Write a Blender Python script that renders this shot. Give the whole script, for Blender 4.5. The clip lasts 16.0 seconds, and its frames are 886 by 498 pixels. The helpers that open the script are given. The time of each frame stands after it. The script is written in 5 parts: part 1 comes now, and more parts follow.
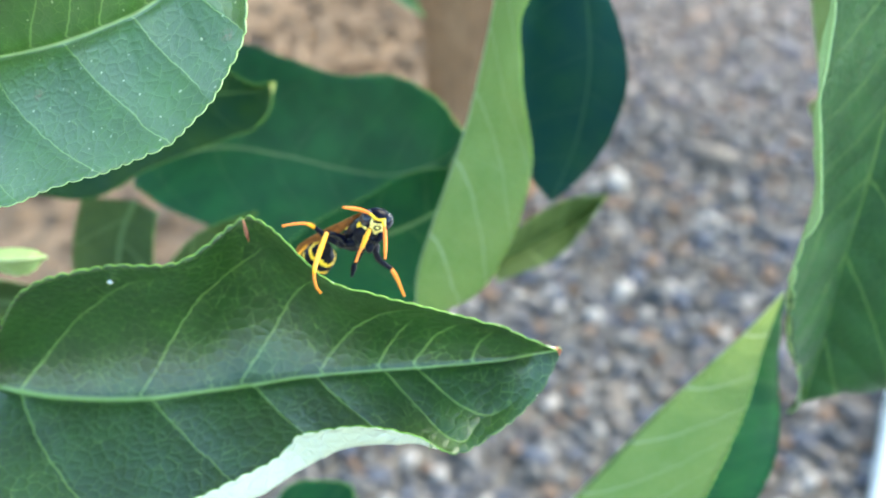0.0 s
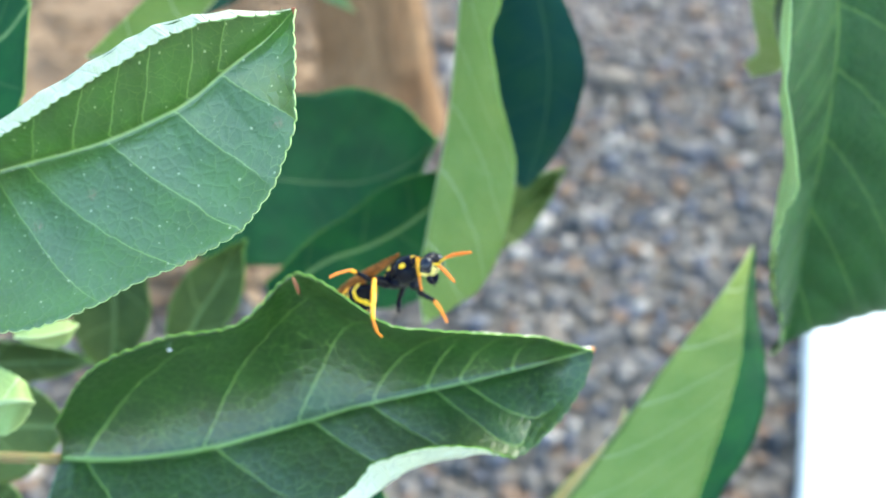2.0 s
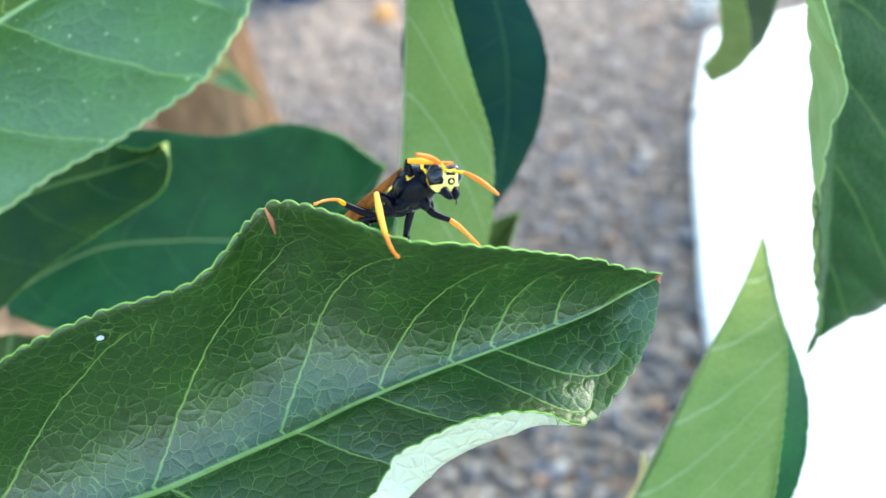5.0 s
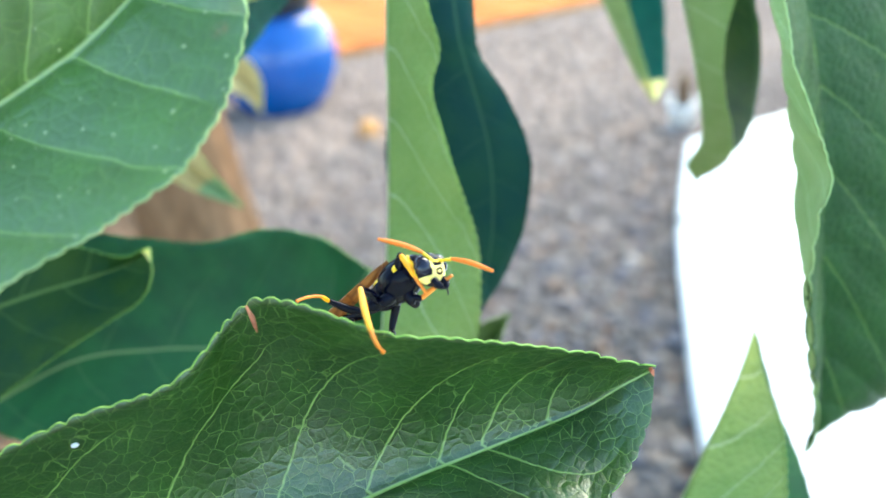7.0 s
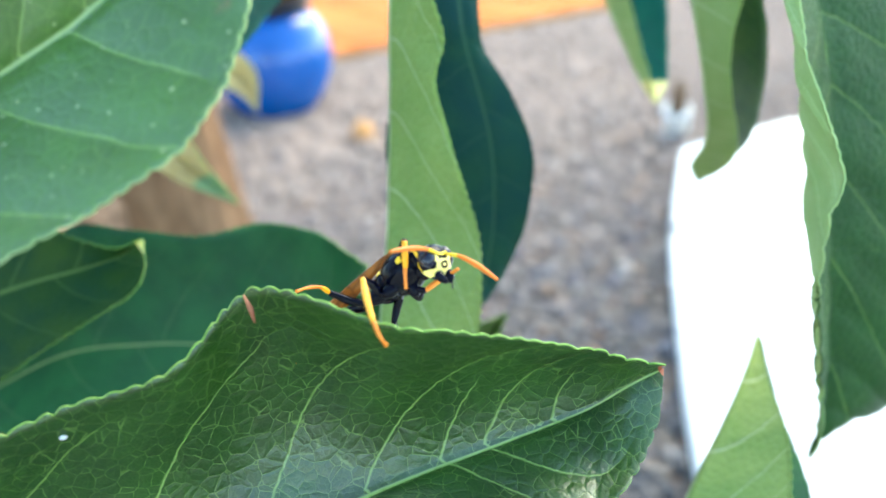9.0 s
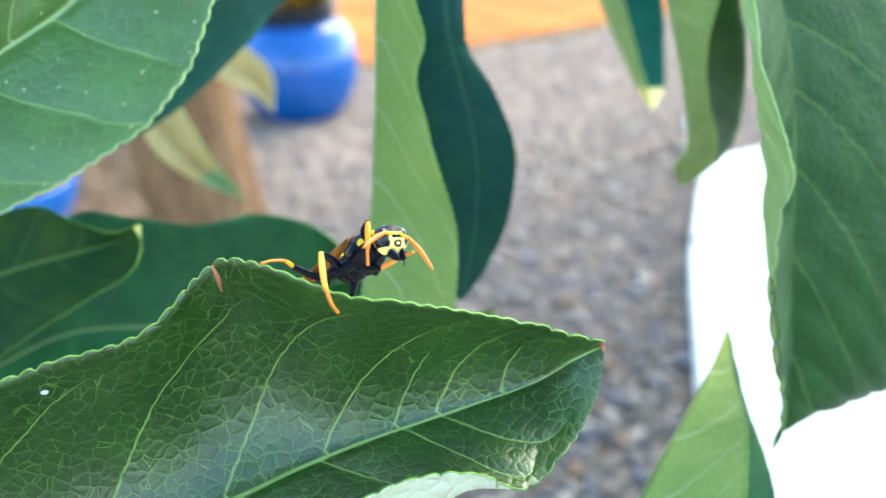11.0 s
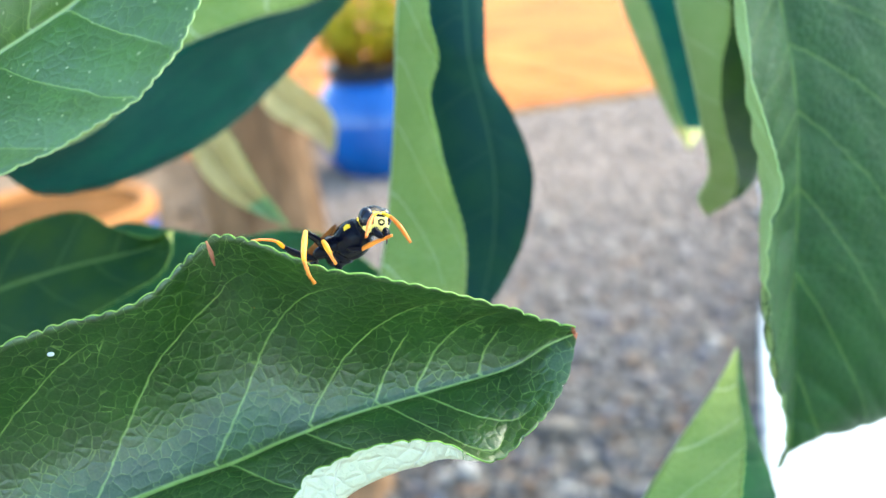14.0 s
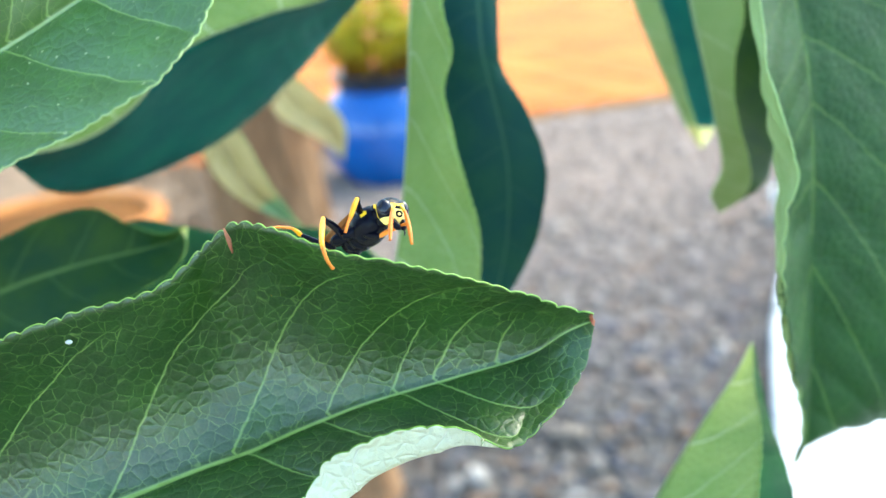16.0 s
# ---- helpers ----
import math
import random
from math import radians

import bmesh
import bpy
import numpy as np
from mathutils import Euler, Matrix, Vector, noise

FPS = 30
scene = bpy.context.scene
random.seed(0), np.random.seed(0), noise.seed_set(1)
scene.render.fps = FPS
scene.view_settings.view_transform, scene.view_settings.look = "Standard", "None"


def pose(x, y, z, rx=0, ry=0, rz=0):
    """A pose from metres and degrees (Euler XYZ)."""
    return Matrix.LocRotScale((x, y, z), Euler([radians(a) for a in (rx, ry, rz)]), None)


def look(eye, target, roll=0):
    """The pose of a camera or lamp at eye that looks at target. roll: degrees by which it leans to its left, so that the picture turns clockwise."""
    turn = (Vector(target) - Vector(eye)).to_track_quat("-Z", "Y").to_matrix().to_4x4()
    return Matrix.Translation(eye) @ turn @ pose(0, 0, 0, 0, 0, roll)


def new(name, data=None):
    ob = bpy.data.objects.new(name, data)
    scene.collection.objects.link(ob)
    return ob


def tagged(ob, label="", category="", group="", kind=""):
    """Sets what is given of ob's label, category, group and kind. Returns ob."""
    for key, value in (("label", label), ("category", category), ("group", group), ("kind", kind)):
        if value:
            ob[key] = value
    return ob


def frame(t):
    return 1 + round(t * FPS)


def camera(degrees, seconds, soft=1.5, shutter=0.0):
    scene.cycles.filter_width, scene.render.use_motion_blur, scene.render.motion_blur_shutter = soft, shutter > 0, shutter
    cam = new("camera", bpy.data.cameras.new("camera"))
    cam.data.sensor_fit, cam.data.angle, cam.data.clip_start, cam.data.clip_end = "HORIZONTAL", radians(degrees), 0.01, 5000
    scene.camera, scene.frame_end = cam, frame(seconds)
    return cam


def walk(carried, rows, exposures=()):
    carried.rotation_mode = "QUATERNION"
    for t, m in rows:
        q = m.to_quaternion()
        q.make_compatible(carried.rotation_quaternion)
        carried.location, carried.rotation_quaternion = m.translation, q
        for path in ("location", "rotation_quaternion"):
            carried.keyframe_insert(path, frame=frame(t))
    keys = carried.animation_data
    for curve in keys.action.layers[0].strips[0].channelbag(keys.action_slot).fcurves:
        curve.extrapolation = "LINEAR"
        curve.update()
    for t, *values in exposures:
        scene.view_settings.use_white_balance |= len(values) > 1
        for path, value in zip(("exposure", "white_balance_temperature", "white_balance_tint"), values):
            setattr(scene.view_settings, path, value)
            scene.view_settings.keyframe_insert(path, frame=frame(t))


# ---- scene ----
from collections import namedtuple

cam = camera(44, 16.0)
PATH = [
    (0, 0.0224, 0.0060, 0.8609, 54.74, -1.43, 1.21),
    (0.5, 0.0156, 0.0103, 0.8680, 53.56, 0.01, -0.08),
    (1, 0.0087, 0.0037, 0.8755, 52.95, -0.56, -1.91),
    (1.5, 0.0074, 0.0047, 0.8788, 52.32, 0.19, -5.20),
    (2, 0.0056, 0.0041, 0.8773, 51.78, 2.42, -7.63),
    (2.5, 0.0027, 0.0086, 0.8750, 52.62, 5.45, -11.69),
    (3, -0.0029, 0.0109, 0.8653, 53.11, 5.85, -13.66),
    (3.5, -0.0045, 0.0128, 0.8554, 56.13, 5.50, -14.79),
    (4, -0.0095, 0.0134, 0.8440, 60.46, 4.59, -14.75),
    (4.2, -0.0096, 0.0162, 0.8400, 61.03, 4.21, -15.26),
    (6.3, -0.0117, 0.0197, 0.8269, 66.48, 5.72, -16.94),
    (6.5, -0.0111, 0.0124, 0.8279, 67.52, 5.77, -16.97),
    (7, -0.0099, 0.0205, 0.8274, 67.60, 5.61, -17.43),
    (7.5, -0.0108, 0.0193, 0.8268, 67.58, 5.38, -17.58),
    (8, -0.0090, 0.0177, 0.8271, 67.82, 5.24, -17.46),
    (8.5, -0.0127, 0.0218, 0.8248, 67.76, 5.16, -17.04),
    (9, -0.0105, 0.0238, 0.8249, 67.82, 4.61, -17.47),
    (11.3, -0.0060, 0.0108, 0.8247, 68.71, 3.70, -15.24),
    (11.5, -0.0058, 0.0101, 0.8236, 68.98, 3.57, -14.72),
    (12, -0.0044, 0.0114, 0.8234, 69.76, 3.32, -13.22),
    (12.5, 0.0008, 0.0089, 0.8211, 70.20, 3.43, -12.45),
    (13, -0.0005, 0.0039, 0.8206, 70.88, 3.47, -11.77),
    (13.5, 0.0017, 0.0006, 0.8203, 71.78, 3.74, -11.91),
    (14, 0.0013, 0.0004, 0.8189, 71.81, 3.79, -11.68),
    (14.5, 0.0024, -0.0011, 0.8204, 72.15, 3.73, -11.47),
    (15, -0.0012, -0.0019, 0.8193, 72.00, 3.98, -11.02),
    (15.5, -0.0009, -0.0006, 0.8202, 72.18, 3.77, -11.27),
    (16, -0.0000, -0.0000, 0.8166, 72.27, 4.12, -11.33),
]
walk(cam, [(t, pose(x, y, z, rx, ry, rz)) for t, x, y, z, rx, ry, rz in PATH])
cam.data.dof.use_dof, cam.data.dof.focus_distance, cam.data.dof.aperture_fstop = True, 0.119, 24.0

# ---- light ----
world = bpy.data.worlds.new("sky")
scene.world = world
world.use_nodes = True
wn = world.node_tree
sky = wn.nodes.new("ShaderNodeTexSky")
sky.sky_type, sky.sun_disc = "NISHITA", False
SUN_UP, SUN_TURN = 48.0, 60.0          # height above the horizon; turn from north towards east
sky.sun_elevation, sky.sun_rotation = radians(SUN_UP), radians(SUN_TURN)
wn.links.new(sky.outputs[0], wn.nodes["Background"].inputs[0])
wn.nodes["Background"].inputs[1].default_value = 0.21
sun = new("sun", bpy.data.lights.new("sun", "SUN"))
sun.data.energy, sun.data.angle, sun.data.color = 1.8, radians(35), (1.0, 0.90, 0.76)
sun.matrix_world = look((math.sin(radians(SUN_TURN)) * math.cos(radians(SUN_UP)) * 9, math.cos(radians(SUN_TURN)) * math.cos(radians(SUN_UP)) * 9, math.sin(radians(SUN_UP)) * 9), (0, 0, 0))
scene.view_settings.exposure = 1.95
scene.view_settings.use_white_balance = True
scene.view_settings.white_balance_temperature = 6800
scene.view_settings.white_balance_tint = -4

# ---- materials ----
class Nodes:
    """A short way to wire node materials."""

    def __init__(self, name, rough=0.5, spec=0.5, metal=0.0):
        self.mat = bpy.data.materials.new(name)
        self.mat.use_nodes = True
        self.t = self.mat.node_tree
        self.bsdf = self.t.nodes["Principled BSDF"]
        self.put("Roughness", rough), self.put("Specular IOR Level", spec), self.put("Metallic", metal)

    def put(self, socket, value):
        if hasattr(value, "is_linked"):
            self.t.links.new(value, self.bsdf.inputs[socket])
        else:
            self.bsdf.inputs[socket].default_value = value

    def node(self, kind, out=0, props=(), **ins):
        n = self.t.nodes.new("ShaderNode" + kind)
        for key, value in props:
            if key == "operation":
                n.operation = value
            elif key == "data_type":
                n.data_type = value
            elif key == "blend_type":
                n.blend_type = value
            elif key == "feature":
                n.feature = value
        for key, value in ins.items():
            k = int(key[1:]) if key[0] == "i" and key[1:].isdigit() else key
            if hasattr(value, "is_linked"):
                self.t.links.new(value, n.inputs[k])
            else:
                n.inputs[k].default_value = value
        return n.outputs[out]

    def math(self, op, a, b=0.0, c=0.0):
        return self.node("Math", props=(("operation", op),), i0=a, i1=b, i2=c)

    def mix(self, fac, a, b):
        a = a if hasattr(a, "is_linked") else (*a, 1)
        b = b if hasattr(b, "is_linked") else (*b, 1)
        return self.node("Mix", out=2, props=(("data_type", "RGBA"),), i0=fac, i6=a, i7=b)

    def ramp(self, fac, low, high):
        return self.node("MapRange", i0=fac, i1=low, i2=high)

    def noise(self, scale, vec=None, detail=3.0, rough=0.55):
        ins = dict(Scale=scale, Detail=detail, Roughness=rough)
        if vec is not None:
            ins["Vector"] = vec
        return self.node("TexNoise", **ins)

    def coords(self, which):
        return self.node("TexCoord", out={"object": 3, "uv": 2, "generated": 0}[which])

    def bump(self, height, strength, distance, normal=None):
        ins = dict(Strength=strength, Distance=distance, Height=height)
        if normal is not None:
            ins["Normal"] = normal
        return self.node("Bump", **ins)


# side veins that can be told apart: away from the rib = a x^2 + b x + c, from one x to another, in centimetres along and across the rib
Vein = namedtuple("Vein", "a b c start end")
MAIN_VEINS = (
    (Vein(-0.269, 1.804, -0.799, 0.48, 3.15), Vein(-0.311, 3.2, -5.975, 2.45, 5.0), Vein(-0.282, 3.839, -10.84, 4.0, 6.2), Vein(-0.298, 4.39, -14.808, 5.22, 7.3),
     Vein(-0.404, 6.553, -24.912, 6.08, 6.75), Vein(-0.442, 7.18, -28.12, 6.58, 7.8), Vein(0.0, 1.6, -11.78, 7.36, 7.75)),
    (Vein(-0.188, 1.703, -0.685, 0.42, 2.3), Vein(0.0, 1.467, -3.762, 2.57, 4.0), Vein(-2.1, 21.82, -54.44, 4.16, 4.9), Vein(-1.0, 13.56, -43.25, 5.13, 6.0),
     Vein(-1.62, 22.652, -77.954, 6.12, 7.45), Vein(-0.914, 13.826, -51.406, 6.58, 7.95)))
UPPER_VEINS = (
    (Vein(0.0, 1.3, -2.5, 1.92, 2.9), Vein(0.0, 1.3, -3.4, 2.62, 3.6), Vein(0.0, 1.366, -4.407, 3.23, 4.2), Vein(0.0, 1.597, -6.031, 3.78, 4.6), Vein(0.0, 1.155, -5.193, 4.5, 5.4), Vein(0.0, 0.9, -4.55, 5.05, 5.8)),
    (Vein(-0.503, 3.56, -3.406, 1.14, 2.7), Vein(-0.2, 2.23, -3.213, 1.7, 4.1), Vein(-0.2, 3.04, -7.502, 3.1, 5.0), Vein(0.0, 2.5, -10.58, 4.23, 4.9), Vein(0.0, 2.4, -12.094, 5.04, 5.6)))


def leaf_material(name, blade, vein, shade, rough, spec, relief, net, pores, thin=0.25, wax=0.0, fat=1.0, drawn=None, run=None, sheen_ior=1.5, clear=0.8):
    """Leaf skin. UV: x runs along the midrib, y across it, both in centimetres. drawn: the side veins of either half; run: the
    six factors of the even course of side veins (1, x, x x, a, a a, x a)."""
    m = Nodes(name, rough, spec)
    m.put("Coat Weight", wax), m.put("Coat Roughness", 0.30), m.put("Coat IOR", sheen_ior)
    uv = m.coords("uv")
    xyz = m.node("SeparateXYZ", i0=uv)
    x = xyz
    y = m.t.nodes[-1].outputs[1]
    wob = m.node("MixRGB", props=(("blend_type", "ADD"),), Fac=0.11, Color1=uv, Color2=m.node("TexNoise", out=1, Vector=uv, Scale=2.4, Detail=3.0))
    wob = m.node("MixRGB", props=(("blend_type", "ADD"),), Fac=0.035, Color1=wob, Color2=m.node("TexNoise", out=1, Vector=uv, Scale=9.0, Detail=2.0))
    ws = m.node("SeparateXYZ", i0=wob)
    wx, wy = ws, m.t.nodes[-1].outputs[1]
    away = m.math("ABSOLUTE", wy)
    right = m.math("GREATER_THAN", y, 0.0)
    if drawn:
        lateral = None
        for half, veins in enumerate(drawn):
            here = right if half else m.math("SUBTRACT", 1.0, right)
            best = None
            for v in veins:
                curve = m.math("MULTIPLY_ADD", wx, m.math("MULTIPLY_ADD", wx, v.a, v.b), v.c)
                slope = m.math("MULTIPLY_ADD", wx, 2 * v.a, v.b)
                d = m.math("DIVIDE", m.math("ABSOLUTE", m.math("SUBTRACT", away, curve)), m.math("SQRT", m.math("MULTIPLY_ADD", slope, slope, 1.0)))
                thick = m.node("MapRange", i0=wx, i1=v.start, i2=v.end, i3=0.030 * fat, i4=0.012 * fat)
                line = m.node("MapRange", i0=m.math("DIVIDE", d, thick), i1=0.3, i2=1.0, i3=1.0, i4=0.0)
                fade = m.node("MapRange", i0=wx, i1=v.start + 0.75 * (v.end - v.start), i2=v.end, i3=1.0, i4=0.0)
                line = m.math("MULTIPLY", m.math("MULTIPLY", line, fade), m.math("GREATER_THAN", wx, v.start - 0.02))
                best = line if best is None else m.math("MAXIMUM", best, line)
            best = m.math("MULTIPLY", best, here)
            lateral = best if lateral is None else m.math("MAXIMUM", lateral, best)
    else:
        # side veins in even course: they leave the rib at a slant and bend towards the tip
        k = run or (0.0, 0.62, 0.03, -0.38, -0.20, 0.0)
        side = m.math("MULTIPLY", m.math("SIGN", y), 0.0 if run else 0.21)
        flow = m.math("MULTIPLY_ADD", wx, m.math("MULTIPLY_ADD", wx, k[2], k[1]), k[0])
        flow = m.math("ADD", flow, m.math("MULTIPLY", away, m.math("ADD", m.math("MULTIPLY_ADD", away, k[4], k[3]), m.math("MULTIPLY", wx, k[5]))))
        saw = m.math("ABSOLUTE", m.math("SUBTRACT", m.math("FRACT", m.math("ADD", m.math("ADD", flow, side), 0.5 if run else 0.0)), 0.5))
        width = m.node("MapRange", i0=away, i1=0.0, i2=2.0, i3=0.040 * fat, i4=0.018 * fat)
        lateral = m.node("MapRange", i0=m.math("DIVIDE", saw, width), i1=0.25, i2=1.0, i3=1.0, i4=0.0)
    ribw = m.math("MAXIMUM", m.math("SUBTRACT", 0.080 * fat, m.math("MULTIPLY", x, 0.0075 * fat)), 0.02)
    rib = m.node("MapRange", i0=m.math("DIVIDE", m.math("ABSOLUTE", y), ribw), i1=0.45, i2=1.0, i3=1.0, i4=0.0)
    # the fine net bridges the side veins like rungs
    across = m.math("MULTIPLY", m.math("SUBTRACT", m.math("MULTIPLY", wx, 0.83), m.math("MULTIPLY", away, 0.55)), 0.85)
    onward = m.math("ADD", m.math("MULTIPLY", wx, 0.55), m.math("MULTIPLY", away, 0.83))
    rungs = m.node("CombineXYZ", i0=across, i1=onward, i2=m.math("MULTIPLY", right, 7.0))
    cell = m.node("TexVoronoi", props=(("feature", "DISTANCE_TO_EDGE"),), Vector=rungs, Scale=6.5, Randomness=0.9)
    fine = m.node("TexVoronoi", props=(("feature", "DISTANCE_TO_EDGE"),), Vector=rungs, Scale=19.0, Randomness=1.0)
    mesh1 = m.node("MapRange", i0=cell, i1=0.006, i2=0.034, i3=1.0, i4=0.0)
    mesh2 = m.node("MapRange", i0=fine, i1=0.0, i2=0.1, i3=1.0, i4=0.0)
    small = m.math("MULTIPLY", m.math("MAXIMUM", m.math("MULTIPLY", mesh1, m.node("MapRange", i0=m.noise(3.1, uv), i1=0.35, i2=0.65, i3=0.35, i4=1.5)), m.math("MULTIPLY", mesh2, 0.22)), net)
    big = m.math("MAXIMUM", rib, m.math("MULTIPLY", lateral, clear))
    veins = m.math("MAXIMUM", big, small)
    blotch = m.ramp(m.noise(1.1, uv, 5.0), 0.36, 0.62)
    tone = m.mix(blotch, blade, shade)
    tone = m.mix(m.math("MULTIPLY", m.ramp(m.noise(26.0, uv, 2.0), 0.4, 0.7), 0.35), tone, shade)
    tone = m.mix(m.math("MULTIPLY", veins, 0.85), tone, vein)
    if pores:
        spots = m.node("TexVoronoi", Vector=wob, Scale=6.5, Randomness=1.0)
        dot = m.node("MapRange", i0=spots, i1=0.05, i2=0.15, i3=pores, i4=0.0)
        dot = m.math("MULTIPLY", dot, m.ramp(m.noise(2.6, uv), 0.40, 0.50))
        tone = m.mix(dot, tone, (0.58, 0.66, 0.34))
        rust = m.math("MULTIPLY", m.node("MapRange", i0=m.node("TexVoronoi", Vector=uv, Scale=1.1, Randomness=1.0), i1=0.04, i2=0.12, i3=0.6, i4=0.0), m.ramp(m.noise(14.0, uv), 0.42, 0.6))
        tone = m.mix(rust, tone, (0.34, 0.17, 0.06))
    m.put("Base Color", tone)
    m.put("Roughness", m.node("MapRange", i0=m.noise(9.0, uv), i1=0.3, i2=0.7, i3=rough - 0.08, i4=rough + 0.12))
    puff = m.math("ADD", m.math("MULTIPLY", m.math("MINIMUM", cell, 0.22), 1.9), m.math("MULTIPLY", m.math("MINIMUM", fine, 0.14), 0.8))
    high = m.math("SUBTRACT", puff, m.math("MULTIPLY", big, 0.6))
    m.put("Normal", m.bump(high, relief, 0.0012))
    m.put("Coat Normal", m.bump(high, relief * 0.8, 0.0012))
    # light that passes through the blade
    glow = m.node("BsdfTranslucent", Color=m.mix(0.5, tone, (0.16, 0.38, 0.04)))
    both = m.node("MixShader", Fac=thin, i1=m.bsdf.outputs[0], i2=glow)
    m.t.links.new(both, m.t.nodes["Material Output"].inputs[0])
    return m.mat


def plain(name, a, b, scale, rough, spec=0.5, bump=0.0, depth=0.001, metal=0.0, coat=0.0):
    """A surface of two tones, mottled at two scales."""
    m = Nodes(name, rough, spec, metal)
    p = m.coords("object")
    wide = m.ramp(m.noise(scale, p, 4.0), 0.35, 0.65)
    grain = m.noise(scale * 9, p, 3.0)
    m.put("Base Color", m.mix(m.math("MULTIPLY", m.ramp(grain, 0.35, 0.7), 0.4), m.mix(wide, a, b), b))
    m.put("Roughness", m.node("MapRange", i0=grain, i1=0.3, i2=0.7, i3=max(rough - 0.08, 0.02), i4=min(rough + 0.1, 1.0)))
    m.put("Coat Weight", coat)
    if bump:
        m.put("Normal", m.bump(grain, bump, depth))
    return m.mat


LEAF_TOP = leaf_material("leaf upper side", (0.022, 0.088, 0.005), (0.32, 0.50, 0.12), (0.011, 0.050, 0.004), 0.38, 0.9, 0.18, 0.42, 0.0, 0.18, 0.5, 0.85, drawn=MAIN_VEINS, sheen_ior=1.6)
LEAF_DEEP = leaf_material("leaf upper side, deep green", (0.026, 0.096, 0.026), (0.20, 0.33, 0.09), (0.017, 0.070, 0.022), 0.48, 0.3, 0.3, 0.24, 0.0, 0.2, 0.0, 0.6, run=(-2.0171, 1.1174, -0.0421, -0.5555, 0.0362, -0.0356))
LEAF_DUSTY = leaf_material("leaf upper side, spotted", (0.072, 0.205, 0.012), (0.30, 0.47, 0.10), (0.048, 0.140, 0.007), 0.45, 1.0, 0.12, 0.30, 1.0, 0.25, 0.9, 0.8, drawn=UPPER_VEINS, sheen_ior=1.75)
LEAF_DARK = leaf_material("leaf upper side, dark", (0.022, 0.118, 0.036), (0.22, 0.34, 0.14), (0.014, 0.080, 0.034), 0.5, 0.12, 0.15, 0.06, 0.0, 0.16, 0.0, 0.9, clear=0.22)
LEAF_BEHIND = leaf_material("leaf upper side, clear green", (0.028, 0.150, 0.058), (0.30, 0.42, 0.20), (0.018, 0.100, 0.048), 0.45, 0.3, 0.15, 0.06, 0.0, 0.16, 0.0, 0.55, clear=0.2)
LEAF_AQUA = leaf_material("leaf upper side, teal", (0.010, 0.125, 0.098), (0.045, 0.17, 0.12), (0.005, 0.090, 0.086), 0.55, 0.06, 0.15, 0.10, 0.0, 0.12, 0.0, 0.6, clear=0.4)
LEAF_CURLED = leaf_material("leaf upper side, brownish green", (0.034, 0.080, 0.016), (0.12, 0.20, 0.06), (0.014, 0.052, 0.022), 0.5, 0.12, 0.2, 0.10, 0.0, 0.2, 0.0, clear=0.4)
LEAF_TEAL = leaf_material("leaf upper side, blue-green", (0.018, 0.086, 0.062), (0.055, 0.14, 0.09), (0.010, 0.064, 0.068), 0.5, 0.15, 0.15, 0.10, 0.0, 0.12, 0.0, 0.6, clear=0.4)
LEAF_UNDER = leaf_material("leaf underside, downy", (0.31, 0.42, 0.125), (0.60, 0.69, 0.42), (0.24, 0.36, 0.095), 0.72, 0.25, 0.3, 0.22, 0.0, 0.25, 0.0, 0.85, run=(-2.0622, 1.0124, -0.0241, -0.0824, -0.5749, -0.0229))
LEAF_LIGHT = leaf_material("leaf underside, light", (0.46, 0.60, 0.26), (0.60, 0.72, 0.40), (0.38, 0.53, 0.20), 0.75, 0.2, 0.2, 0.15, 0.0, 0.3, 0.0)
LEAF_FELT = leaf_material("leaf underside, felted", (0.84, 0.87, 0.68), (0.88, 0.90, 0.76), (0.78, 0.82, 0.58), 0.85, 0.2, 0.5, 0.3, 0.0, 0.12, 0.0)
LEAF_CROWN = plain("unseen crown leaves", (0.035, 0.10, 0.015), (0.05, 0.14, 0.02), 40, 0.5, 0.4)
LEAF_EDGE = plain("leaf margin", (0.13, 0.30, 0.04), (0.18, 0.34, 0.06), 300, 0.5, 0.4)
LEAF_OLIVE = leaf_material("leaf, olive", (0.10, 0.155, 0.045), (0.20, 0.29, 0.11), (0.065, 0.105, 0.03), 0.6, 0.3, 0.25, 0.2, 0.0, 0.22)
LEAF_YELLOW = leaf_material("leaf, yellowed", (0.70, 0.53, 0.25), (0.78, 0.62, 0.35), (0.58, 0.43, 0.18), 0.7, 0.3, 0.25, 0.2, 0.0, 0.15)
TIP_RED = plain("withered red-brown tip", (0.34, 0.10, 0.05), (0.48, 0.20, 0.12), 500, 0.6, 0.3, 0.2, 0.0002)
TIP_GREEN = plain("pale green tip", (0.20, 0.32, 0.14), (0.28, 0.40, 0.20), 300, 0.7, 0.2)
TIP_YELLOW = plain("yellowed tip", (0.80, 0.72, 0.20), (0.86, 0.78, 0.34), 300, 0.6, 0.3, 0.1, 0.0002)
SPECK = plain("white speck", (0.8, 0.82, 0.82), (0.7, 0.72, 0.74), 800, 0.5, 0.4)
LEAF_RIM = plain("downy leaf rim", (0.36, 0.55, 0.20), (0.48, 0.64, 0.30), 700, 0.8, 0.2, 0.4, 0.0002)

